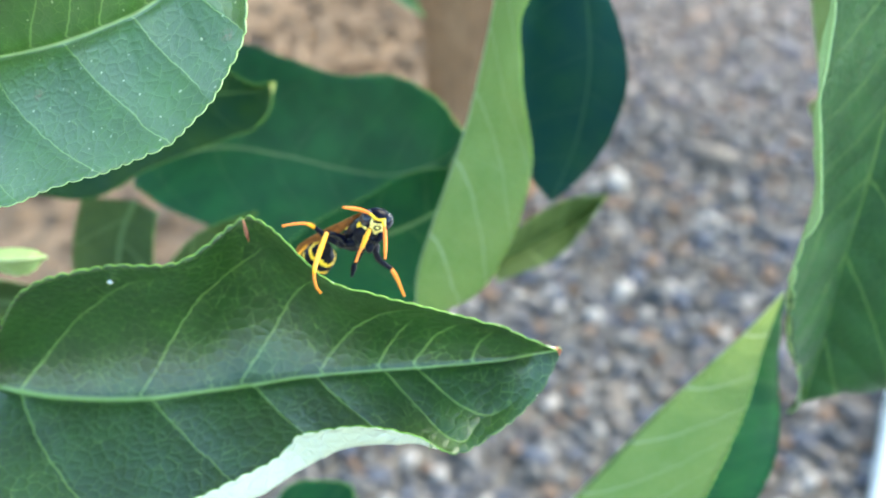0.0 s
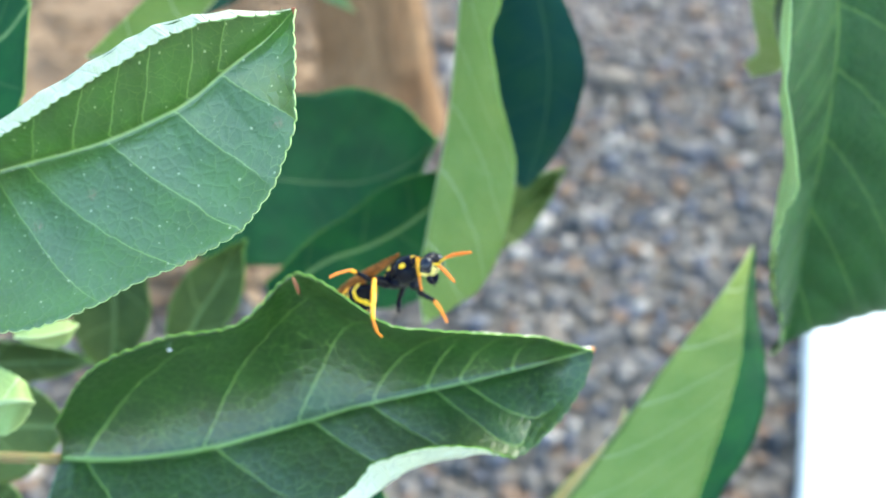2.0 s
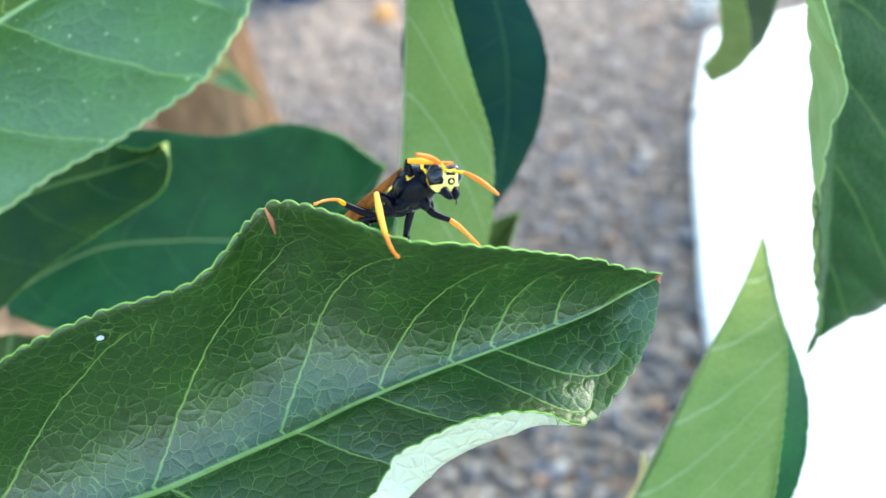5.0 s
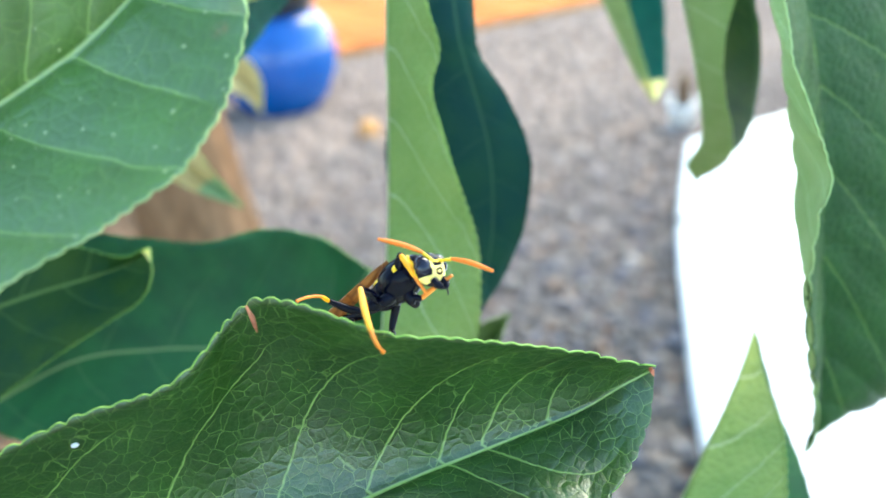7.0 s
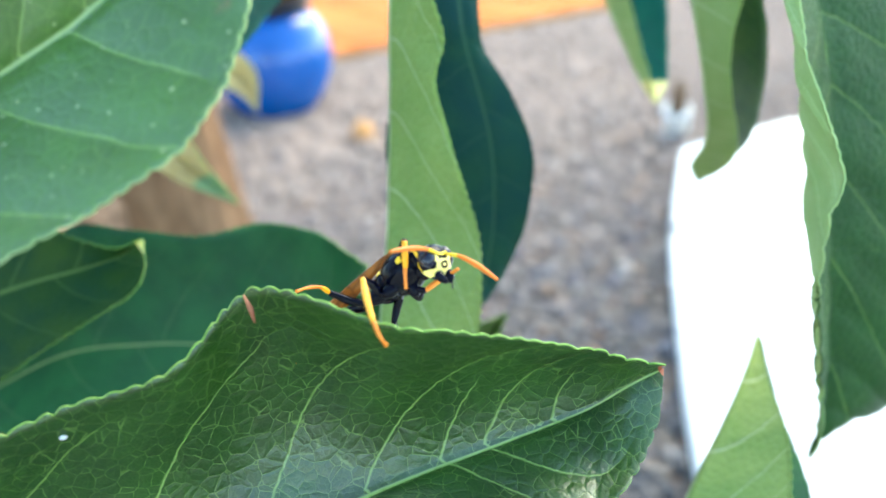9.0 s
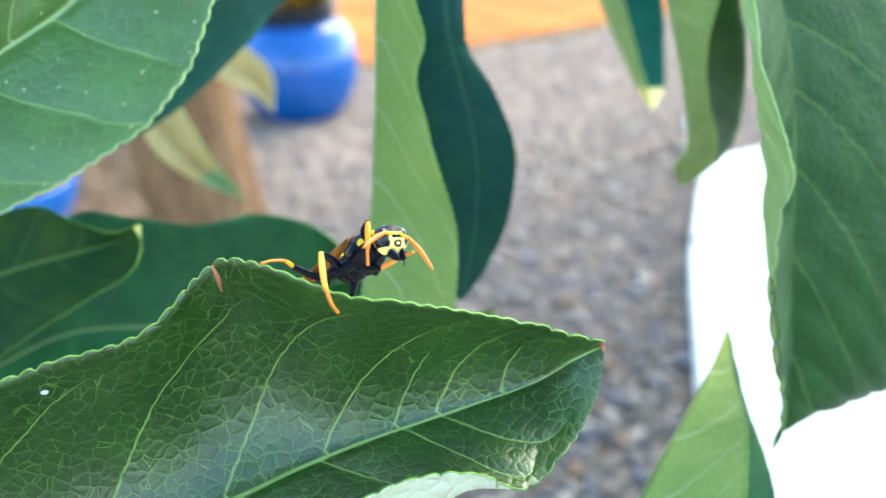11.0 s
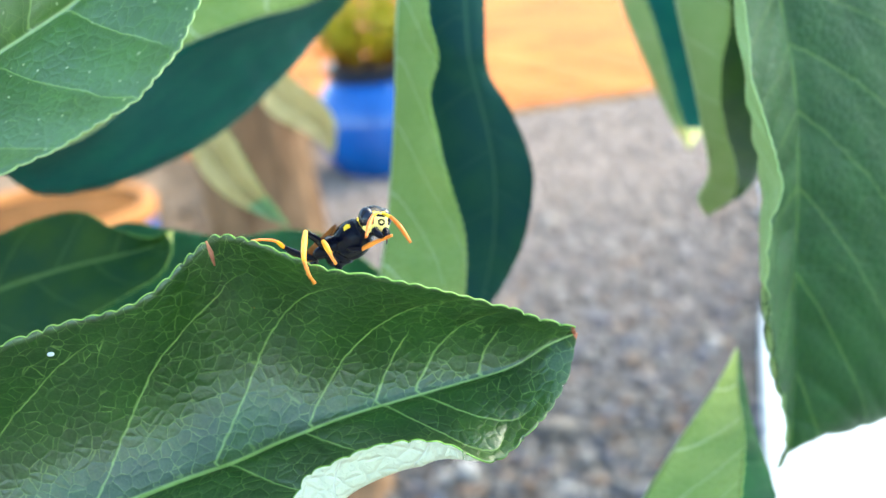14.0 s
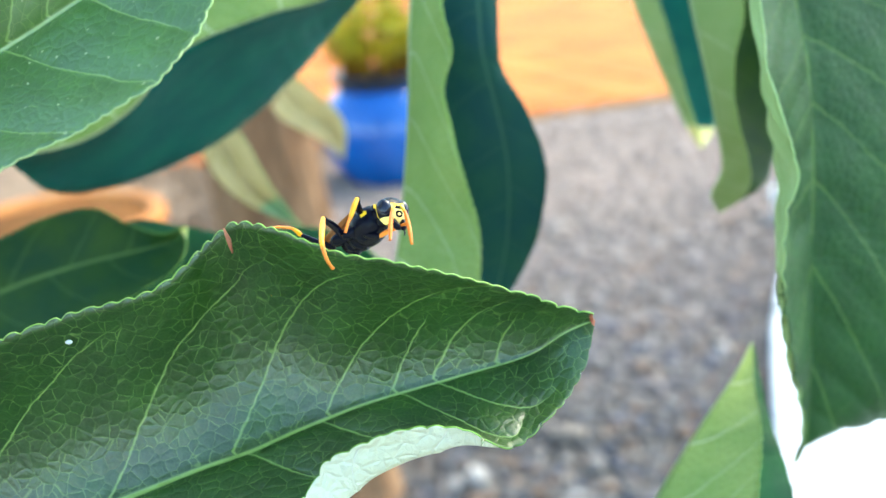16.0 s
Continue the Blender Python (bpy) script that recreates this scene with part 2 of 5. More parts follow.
# ---- small builders ----
def mesh_object(name, bm, material, parent=None, smooth=True):
    me = bpy.data.meshes.new(name)
    bm.normal_update()
    bm.to_mesh(me)
    bm.free()
    for m in material if isinstance(material, (list, tuple)) else [material]:
        me.materials.append(m)
    if smooth:
        me.shade_smooth()
    ob = new(name, me)
    if parent is not None:
        ob.parent = parent
    return ob


def part(name, bm, material, parent, label="", smooth=True):
    ob = mesh_object(name, bm, material, parent, smooth)
    return tagged(ob, label) if label else ob


def from_arrays(name, verts, faces, material, parent=None, smooth=True):
    me = bpy.data.meshes.new(name)
    me.from_pydata([tuple(v) for v in verts], [], [tuple(f) for f in faces])
    for m in material if isinstance(material, (list, tuple)) else [material]:
        me.materials.append(m)
    me.validate()
    if smooth:
        me.shade_smooth()
    ob = new(name, me)
    if parent is not None:
        ob.parent = parent
    return ob


def spin(bm, profile, segments=48, matrix=Matrix()):
    """Adds a turned body: profile rows of (radius, height)."""
    rings = []
    for r, z in profile:
        rings.append([bm.verts.new(matrix @ Vector((r * math.cos(2 * math.pi * k / segments), r * math.sin(2 * math.pi * k / segments), z))) for k in range(segments)])
    for a, b in zip(rings, rings[1:]):
        for k in range(segments):
            bm.faces.new((a[k], a[(k + 1) % segments], b[(k + 1) % segments], b[k]))
    bm.faces.new(rings[0][::-1])
    bm.faces.new(rings[-1])
    return bm


def tube(bm, points, radii, segments=10):
    """Adds a tapered tube along points."""
    pts = [Vector(p) for p in points]
    side = None
    rings = []
    for i, p in enumerate(pts):
        along = (pts[min(i + 1, len(pts) - 1)] - pts[max(i - 1, 0)]).normalized()
        if side is None:
            side = along.orthogonal().normalized()
        side = (side - along * side.dot(along)).normalized()
        up = along.cross(side)
        r = radii[i] if isinstance(radii, (list, tuple)) else radii
        rings.append([bm.verts.new(p + (side * math.cos(2 * math.pi * k / segments) + up * math.sin(2 * math.pi * k / segments)) * r) for k in range(segments)])
    for a, b in zip(rings, rings[1:]):
        for k in range(segments):
            bm.faces.new((a[k], a[(k + 1) % segments], b[(k + 1) % segments], b[k]))
    bm.faces.new(rings[0][::-1])
    bm.faces.new(rings[-1])
    return bm


def curve_through(points, count):
    """Points evenly spread on a smooth curve through the given ones."""
    p = np.array(points, float)
    p = np.vstack([2 * p[0] - p[1], p, 2 * p[-1] - p[-2]])
    out = []
    for i in range(count):
        s = i / (count - 1) * (len(p) - 3)
        k = min(int(s), len(p) - 4)
        u = s - k
        a, b, c, d = p[k:k + 4]
        out.append(0.5 * (2 * b + (c - a) * u + (2 * a - 5 * b + 4 * c - d) * u * u + (3 * b - a - 3 * c + d) * u ** 3))
    return np.array(out)


# ---- leaves ----
Blade = namedtuple("Blade", "at flip rows")


def leaf(name, blade, rib, skins, fine=(160, 14), tooth=0.45, pitch=1.7, arch=0.05, ruffle=0.25, hollow=1.0, quilt=0.12, tip=None, rim=None, drawn=None, tones=None, label=""):
    """One leaf as a thin body with an upper and a lower skin. blade.rows: the margins, the rib and the folds, in millimetres
    from blade.at, from the foot to the tip; rib: which row is the midrib; skins: the upper and the lower material."""
    nu, nv = fine
    lines = [curve_through(r, nu) for r in blade.rows]
    halves = []
    for rows, sign in ((lines[rib::-1], -1.0), (lines[rib:], 1.0)):
        if len(rows) < 2:
            continue
        n = nv if len(rows) == 2 else int(nv * 1.5)
        grid = np.array([curve_through([r[i] for r in rows], n) for i in range(nu)])
        flow = np.gradient(grid[:, 0], axis=0)
        outward = grid[:, -1] - grid[:, 0]
        up = np.cross(flow, outward) * sign
        up /= np.linalg.norm(up, axis=1, keepdims=True) + 1e-9
        wide = np.linalg.norm(outward, axis=1)
        s = np.linspace(0, 1, n)
        length = np.concatenate([[0], np.cumsum(np.linalg.norm(np.diff(grid[:, -1], axis=0), axis=1))])
        if len(rows) == 2:
            grid += (np.sin(s ** hollow * math.pi) * arch)[None, :, None] * (wide[:, None] * up)[:, None, :]
        wave = np.array([noise.noise(Vector((length[i] * 0.16 + sign * 7.3, blade.at[0] * 90, blade.at[1] * 70))) for i in range(nu)])
        grid += (s ** 2)[None, :, None] * (wave * ruffle * np.minimum(wide / 8, 1.3))[:, None, None] * up[:, None, :]
        # the saw of the margin leans towards the tip
        ph = (length / pitch + 0.35 * np.array([noise.noise(Vector((l * 0.3, sign, blade.at[2] * 50))) for l in length])) % 1.0
        saw = np.sqrt(np.maximum(1 - (2 * ph ** 1.25 - 1) ** 2, 0)) - 0.55       # rounded lobes, sharp notches
        size = tooth * np.minimum(wide / 4, 1.0)
        out = outward / (wide[:, None] + 1e-9)
        if len(rows) > 2:
            out = grid[:, -1] - grid[:, -3]
            out /= np.linalg.norm(out, axis=1, keepdims=True) + 1e-9
        for k, w in ((n - 1, 1.0), (n - 2, 0.25)):
            grid[:, k] += out * (saw * size * w)[:, None]
        halves.append((grid, sign))
    left = halves[0][0][:, ::-1]
    body = np.concatenate([left, halves[1][0][:, 1:]], axis=1) if len(halves) > 1 else left
    mid = left.shape[1] - 1
    nw = body.shape[1]
    du, dv = np.gradient(body, axis=0), np.gradient(body, axis=1)
    nor = np.cross(du, dv)
    nor /= np.linalg.norm(nor, axis=2, keepdims=True) + 1e-9
    if blade.flip:
        nor = -nor
    along = np.concatenate([[0], np.cumsum(np.linalg.norm(np.diff(body[:, mid], axis=0), axis=1))]) / 10
    step = np.linalg.norm(np.diff(body, axis=1), axis=2) / 10
    across = np.zeros((nu, nw))
    across[:, 1:] = np.cumsum(step, axis=1)
    across -= across[:, mid:mid + 1]
    taper = np.linspace(0, 1, nu)
    rise = np.exp(-(across / 0.06) ** 2) * (0.45 * (1 - 0.8 * taper))[:, None]     # the rib stands out below
    # the blade swells between its side veins
    a = np.abs(across)
    run = (0.62 * along[:, None] + 0.03 * along[:, None] ** 2 - 0.38 * a - 0.20 * a * a + 0.21 * np.sign(across)) % 1.0
    swell = np.sqrt(np.minimum(np.abs(run - 0.5), 0.3) / 0.3) * np.minimum(a / 0.15, 1.0) * quilt * 2
    if drawn:
        far = np.full(a.shape, 0.42)
        xs = np.repeat(along[:, None], nw, 1) + 0.07
        for half, veins in enumerate(drawn):
            for v in veins:
                d = np.abs(a + (0.07 if half else -0.07) - (v.a * xs * xs + v.b * xs + v.c)) / np.sqrt(1 + (2 * v.a * xs + v.b) ** 2)
                d = d + 2.0 * np.maximum(v.start - xs, 0) + 0.5 * np.maximum(xs - v.end, 0)
                far = np.where((across > 0) == bool(half), np.minimum(far, d), far)
        swell = np.sqrt(far / 0.42) * np.minimum(a / 0.15, 1.0) * quilt * 2
    body = body + nor * swell[:, :, None]
    top = body + nor * 0.11
    low = body - nor * (0.11 + rise[:, :, None])
    verts = np.concatenate([top.reshape(-1, 3), low.reshape(-1, 3)]) / 1000
    N = nu * nw
    idx = np.arange(N).reshape(nu, nw)
    q = np.stack([idx[:-1, :-1], idx[1:, :-1], idx[1:, 1:], idx[:-1, 1:]], axis=-1).reshape(-1, 4)
    a_top, b = (q[:, ::-1], q + N) if blade.flip else (q, q[:, ::-1] + N)
    ring = np.concatenate([idx[:, 0], idx[-1, 1:], idx[-2::-1, -1], idx[0, -2:0:-1]])
    nxt = np.roll(ring, -1)
    edge = np.stack([ring, nxt, nxt + N, ring + N], axis=-1)
    faces = np.concatenate([a_top, b, edge])
    me = bpy.data.meshes.new(name)
    me.from_pydata(verts.tolist(), [], faces.tolist())
    for m in (*skins, rim or LEAF_EDGE, *(tip[:1] if tip else ()), *(tones or ())):
        me.materials.append(m)
    slot = np.zeros(len(faces), int)
    slot[len(a_top):] = 1
    slot[len(a_top) + len(b):] = 2
    if tip:
        near = np.repeat(np.arange(nu - 1), nw - 1) >= tip[1] * (nu - 1)
        slot[:len(a_top)][near] = 3
        slot[len(a_top):2 * len(a_top)][near] = 3
    if tones:
        col = np.tile(np.arange(nw - 1), nu - 1)
        slot[:2 * len(a_top)] = np.tile(np.where(col < mid, 3, 4), 2)
    me.polygons.foreach_set("material_index", slot)
    uv = np.stack([np.repeat(along[:, None], nw, 1), across], axis=-1).reshape(-1, 2)
    uv = np.concatenate([uv, uv])
    loops = np.zeros(len(me.loops), int)
    me.loops.foreach_get("vertex_index", loops)
    me.uv_layers.new(name="blade").data.foreach_set("uv", uv[loops].ravel())
    me.shade_smooth()
    ob = new(name, me)
    ob.location = blade.at
    return tagged(ob, label) if label else ob


MAIN = Blade(at=(0.004, 0.113, 0.765), flip=True, rows=(
    ((-46.9, 12.6, -8.7), (-37.1, 7.2, 6.9), (-26.1, 7.8, 10.6), (-15.9, 6.1, 12.9), (-9.0, 9.5, 16.9), (-4.5, 6.9, 19.0), (4.7, -2.1, 17.0), (14.2, -1.7, 13.7), (25.0, 0.8, 8.3), (29.9, 1.1, 6.1), (33.2, 0.4, 5.1)),
    ((-47.9, 13.4, -17.3), (-37.1, 10.8, -16.4), (-25.2, 8.7, -14.2), (-14.5, 7.6, -11.1), (-7.6, 7.7, -9.7), (-1.5, 7.0, -7.5), (6.4, 5.4, -4.7), (16.7, 5.0, -2.9), (26.2, 5.2, -1.5), (30.5, 2.8, 1.9), (33.8, 2.6, 3.0)),
    ((-50.0, 1.1, -18.5), (-36.1, -9.8, -21.4), (-20.9, -10.7, -20.1), (-8.7, -8.9, -15.8), (0.5, -5.8, -11.5), (5.3, -5.2, -8.8), (13.0, -5.8, -6.2), (19.4, -5.6, -6.1), (26.1, -1.8, -4.1), (30.9, 0.6, -0.3), (33.9, 2.6, 3.0)),
    ((-50.0, 1.2, -19.1), (-35.7, -9.7, -20.8), (-21.2, -12.1, -16.2), (-10.1, -10.1, -11.9), (-2.0, -7.4, -8.0), (1.8, -6.9, -4.4), (12.8, -8.1, -2.3), (19.9, -7.5, -6.5), (26.1, -4.7, -5.0), (31.1, -0.9, -1.8), (34.0, 2.6, 3.0)),
))
UPPER = Blade(at=(-0.013, 0.121, 0.812), flip=True, rows=(
    ((-41.1, 9.8, -12.3), (-25.4, 5.0, -5.8), (-12.8, 2.5, 1.3), (-1.5, -0.1, 7.8), (4.2, -0.7, 10.0), (9.8, -1.2, 10.6), (14.8, 0.2, 10.0)),
    ((-41.6, 10.9, -12.0), (-26.0, 6.6, -5.0), (-13.6, 4.0, 2.0), (-2.1, 1.3, 8.5), (3.8, 0.5, 10.1), (9.6, 0.0, 10.5), (14.9, 0.2, 10.1)),
    ((-37.8, 15.4, -18.1), (-23.6, 9.8, -12.6), (-11.8, 5.2, -7.9), (-0.5, 1.8, -2.0), (6.3, 0.9, 3.1), (11.2, 0.2, 6.7), (14.8, 0.2, 10.0)),
    ((-32.0, -12.6, -20.8), (-20.3, -14.6, -20.6), (-6.7, -14.0, -15.8), (5.7, -13.8, -10.1), (12.3, -9.2, -2.9), (14.2, -5.9, 4.2), (14.9, 0.1, 10.0)),
))
PALE = Blade(at=(0.031, 0.184, 0.761), flip=True, rows=(
    ((8.7, 20.8, 49.7), (6.2, 18.8, 35.4), (5.3, 18.8, 26.8), (4.5, 18.1, 19.6), (2.2, 15.5, 6.7), (-0.3, 11.6, -4.3), (-3.3, 6.6, -12.5), (-6.2, 1.7, -20.6), (-9.6, -6.0, -27.9), (-13.6, -15.7, -32.0)),
    ((2.6, 7.5, 51.2), (0.3, 5.8, 37.9), (-0.6, 6.0, 30.0), (-1.3, 5.6, 23.2), (-3.3, 3.3, 11.3), (-5.7, -0.4, 1.1), (-8.5, -5.1, -6.5), (-11.2, -9.8, -13.9), (-13.7, -13.8, -22.5), (-13.6, -15.7, -32.2)),
    ((3.6, 0.6, 51.5), (3.5, -4.8, 38.9), (4.1, -5.9, 31.3), (2.4, -5.8, 25.1), (3.6, -9.8, 13.7), (5.9, -10.8, 2.3), (4.9, -13.6, -6.1), (2.6, -15.0, -14.9), (-2.5, -16.4, -24.1), (-13.5, -15.8, -32.2)),
))
DUSKY = Blade(at=(0.048, 0.2, 0.767), flip=False, rows=(
    ((-8.2, 6.8, 39.8), (-9.8, 4.4, 25.2), (-11.2, 4.6, 19.4), (-14.2, 5.4, 11.5), (-16.6, 5.6, 1.3), (-15.2, 4.6, -11.5), (-10.4, 1.4, -21.6), (-4.5, -2.2, -28.5)),
    ((-1.4, 5.5, 39.1), (-2.3, 1.7, 24.4), (-1.7, 1.3, 18.5), (-0.1, 0.7, 10.2), (1.0, -0.6, -0.1), (0.1, -1.3, -12.9), (-2.1, -1.4, -22.5), (-4.3, -2.3, -28.6)),
    ((2.9, 6.3, 38.5), (1.1, 2.8, 23.7), (1.7, 2.3, 17.7), (5.8, 0.9, 9.1), (8.4, -0.9, -1.5), (6.0, -1.2, -14.1), (1.2, -0.6, -23.6), (-4.1, -2.4, -28.6)),
))
BEHIND = Blade(at=(-0.003, 0.214, 0.736), flip=True, rows=(
    ((-37.4, 6.0, 12.3), (-22.9, 12.6, 21.5), (-11.7, 11.4, 19.8), (0.8, 9.4, 16.9), (12.5, 9.7, 17.1), (22.0, 3.5, 15.4), (29.2, -4.8, 10.5)),
    ((-44.8, 1.7, -4.2), (-27.2, 4.9, 0.2), (-12.0, 4.3, -0.8), (0.8, 2.8, -2.9), (12.3, 2.2, -3.8), (22.4, 0.4, 0.6), (29.5, -4.9, 10.3)),
    ((-44.2, -3.8, -5.1), (-34.6, -6.9, -9.5), (-16.3, -10.5, -14.6), (-0.1, -10.8, -15.2), (9.2, -9.2, -13.0), (20.2, -8.0, -4.4), (29.4, -5.1, 10.0)),
))
CURLED = Blade(at=(-0.03, 0.202, 0.758), flip=True, rows=(
    ((-38.7, 12.6, -1.2), (-20.9, 8.4, 2.7), (-8.9, 6.9, 6.9), (0.7, 4.9, 8.4), (7.4, 1.8, 5.2), (13.0, -0.5, 3.5), (17.5, -1.4, 4.3)),
    ((-38.9, 9.9, -13.0), (-21.5, 6.6, -7.0), (-10.5, 5.1, -3.7), (-0.6, 3.3, -1.5), (7.1, 1.8, -0.2), (13.5, 0.7, 1.3), (17.7, -1.4, 4.3)),
    ((-34.6, -4.0, -21.9), (-20.6, -8.2, -20.2), (-8.2, -8.4, -12.8), (1.3, -8.9, -7.9), (9.3, -9.5, -4.2), (16.1, -9.8, -0.5), (18.1, -2.8, 4.0)),
))
SHADED = Blade(at=(0.017, 0.19, 0.735), flip=True, rows=(
    ((-31.4, -3.1, -6.0), (-21.2, 1.6, 0.6), (-12.0, 2.8, 5.7), (-4.6, 3.8, 10.5), (2.1, 3.2, 13.2), (13.8, 5.3, 12.6)),
    ((-30.7, -2.6, -12.2), (-19.2, 1.7, -6.1), (-8.6, 1.7, -2.8), (0.1, 2.2, 1.4), (7.4, 3.4, 6.4), (14.0, 5.2, 12.4)),
    ((-29.7, -3.7, -17.2), (-16.7, -2.0, -15.0), (-5.9, -4.8, -15.4), (3.4, -4.8, -12.0), (11.2, -0.9, -3.1), (14.0, 5.1, 12.3)),
))
BROAD = Blade(at=(0.095, 0.156, 0.761), flip=False, rows=(
    ((-19.8, -3.2, 49.7), (-20.6, -7.0, 38.8), (-21.3, -11.1, 30.2), (-20.6, -15.2, 22.4), (-19.9, -18.3, 16.0), (-20.7, -17.0, 8.5), (-19.4, -14.0, -0.4), (-13.5, -7.5, -17.8), (-9.2, -2.2, -30.7), (-6.9, 0.9, -38.7), (-7.1, 3.4, -43.8)),
    ((-19.3, 1.0, 49.5), (-18.9, -1.9, 38.1), (-19.2, -5.7, 29.1), (-17.5, -5.3, 19.9), (-14.9, -2.9, 11.2), (-14.7, -3.3, 3.3), (-18.0, -10.7, -1.8), (-14.5, -8.4, -17.2), (-7.6, 1.0, -32.7), (-5.2, 4.1, -40.8), (-7.0, 3.4, -43.9)),
    ((-2.5, 19.7, 47.7), (-2.5, 15.0, 34.9), (-2.1, 11.2, 24.6), (-2.6, 8.4, 15.1), (-3.3, 6.2, 7.3), (-3.9, 5.0, -0.8), (-4.7, 3.7, -9.1), (-4.3, 3.4, -24.4), (-4.6, 3.1, -34.3), (-4.9, 3.1, -40.3), (-6.9, 3.3, -43.9)),
    ((31.1, 32.1, 55.3), (37.7, 30.1, 41.7), (43.3, 27.5, 25.6), (44.7, 23.2, 11.8), (43.6, 19.2, 0.2), (41.2, 16.4, -11.6), (37.4, 13.7, -21.1), (27.5, 8.9, -36.7), (14.7, 8.0, -40.3), (-2.1, 4.8, -40.1), (-6.5, 3.2, -43.9)),
))
LOWER = Blade(at=(0.073, 0.148, 0.72), flip=False, rows=(
    ((-16.6, -20.5, -50.7), (-7.3, -14.5, -38.9), (0.2, -6.0, -26.1), (8.4, -0.1, -16.4), (12.5, 5.5, -9.8), (13.5, 11.3, -3.7), (13.0, 18.0, 5.1), (14.3, 26.0, 14.4)),
    ((-52.3, -12.4, -44.3), (-41.6, -10.0, -30.4), (-30.6, -6.1, -17.7), (-20.5, -1.4, -6.0), (-11.5, 3.2, 3.6), (-1.6, 10.0, 9.8), (7.0, 18.1, 12.4), (14.3, 26.1, 14.5)),
    ((-26.3, -28.5, -34.8), (-16.7, -25.8, -20.7), (-11.5, -21.0, -8.3), (-6.0, -14.3, 0.1), (-1.0, -7.2, 7.2), (3.1, 0.5, 11.7), (8.7, 14.2, 12.6), (14.4, 26.0, 14.4)),
))
STRIP = Blade(at=(0.054, 0.161, 0.69), flip=True, rows=(
    ((-14.2, -3.8, -10.0), (-7.3, -0.7, -4.4), (-0.7, 1.4, -0.2), (4.6, 3.8, 4.2), (6.5, 6.3, 7.9)),
    ((-16.6, -5.1, -12.2), (-9.8, -2.3, -7.1), (-2.1, -0.5, -1.3), (3.6, 2.2, 3.5), (6.6, 6.3, 8.0)),
    ((-4.2, -10.8, -10.4), (0.1, -6.0, -3.1), (2.8, -2.3, 2.4), (5.1, 0.4, 6.5), (6.7, 6.2, 7.9)),
))
HANGING = Blade(at=(0.099, 0.203, 0.771), flip=True, rows=(
    ((-0.9, -4.9, 36.7), (1.9, -4.2, 22.4), (6.9, -0.1, 9.8), (10.6, 5.8, -1.8), (15.2, 16.3, -14.9), (16.6, 25.8, -23.7), (6.0, 22.4, -26.9)),
    ((-17.8, -11.2, 37.0), (-15.1, -10.3, 23.3), (-10.5, -5.9, 11.1), (-5.8, -0.1, -0.2), (0.6, 10.1, -13.2), (2.4, 19.6, -21.8), (5.7, 22.4, -27.1)),
    ((-12.1, -18.9, 36.9), (-8.7, -17.9, 23.6), (-8.0, -12.6, 11.9), (-4.4, -6.5, 1.0), (3.4, 3.6, -11.8), (7.2, 12.6, -20.5), (6.2, 22.3, -27.0)),
))
TEAL = Blade(at=(0.128, 0.296, 0.759), flip=True, rows=(
    ((-2.6, -7.7, 34.8), (2.2, -5.6, 22.4), (6.3, -0.9, 10.7), (9.5, 4.7, -1.7), (11.2, 8.7, -13.5), (5.3, 3.7, -18.5)),
    ((-23.8, -11.5, 36.6), (-19.1, -9.2, 24.6), (-12.8, -5.5, 11.6), (-5.8, -0.6, -0.8), (0.2, 3.1, -11.1), (5.0, 3.8, -18.6)),
    ((-19.4, -17.7, 36.7), (-14.6, -15.4, 24.8), (-9.4, -10.9, 13.5), (-4.0, -5.5, 1.4), (0.6, -1.7, -9.4), (5.5, 3.7, -18.5)),
))
FAR_TEAL = Blade(at=(-0.007, 0.22, 0.776), flip=True, rows=(
    ((-34.4, -20.0, 3.3), (-25.8, -20.0, 10.0), (-18.6, -20.0, 15.5), (-10.4, -19.0, 21.6), (9.5, -16.0, 28.9), (24.5, -10.0, 31.4), (38.9, -5.0, 29.7)),
    ((-34.1, -20.0, 2.8), (-21.6, -20.0, 4.2), (-11.4, -20.0, 9.3), (-1.0, -20.0, 18.6), (13.8, -17.0, 22.9), (24.6, -12.0, 24.4), (38.8, -5.0, 29.4)),
    ((-34.2, -19.0, 1.9), (-32.6, 15.0, -12.0), (-17.8, 30.0, -14.6), (3.2, 38.0, -8.4), (19.7, 38.0, 3.2), (31.4, 30.0, 15.8), (39.1, -3.0, 29.1)),
))
YELLOWED_LEAF = Blade(at=(-0.0027, 0.3231, 0.7445), flip=False, rows=(
    ((-9.7, 3.8, 14.4), (-9.8, 1.6, 7.4), (-5.5, -1.2, -2.6), (1.6, -3.5, -9.7), (16.2, -5.2, -18.4)),
    ((-6.5, 8.4, 15.0), (-3.4, 5.5, 7.6), (0.4, 3.3, -0.9), (5.3, 1.4, -8.0), (16.4, -5.2, -18.4)),
    ((-2.2, 3.1, 16.2), (2.7, 0.3, 10.4), (5.8, -1.4, 2.9), (9.5, -3.6, -5.5), (16.5, -5.2, -18.3)),
))
YELLOWED2 = Blade(at=(0.041, 0.565, 0.711), flip=False, rows=(
    ((-24.6, 3.3, 9.7), (-18.4, -0.2, 2.3), (-7.7, -3.2, -4.3), (1.6, -5.9, -10.7), (8.3, -6.7, -19.4)),
    ((-17.1, 13.5, 19.2), (-10.0, 8.4, 7.3), (0.7, 5.0, -0.7), (7.1, 2.4, -8.5), (8.8, -6.9, -19.8)),
    ((-11.0, 6.0, 25.5), (-0.9, 0.8, 15.0), (8.0, -2.7, 5.8), (11.7, -5.6, -4.5), (9.4, -6.9, -19.5)),
))
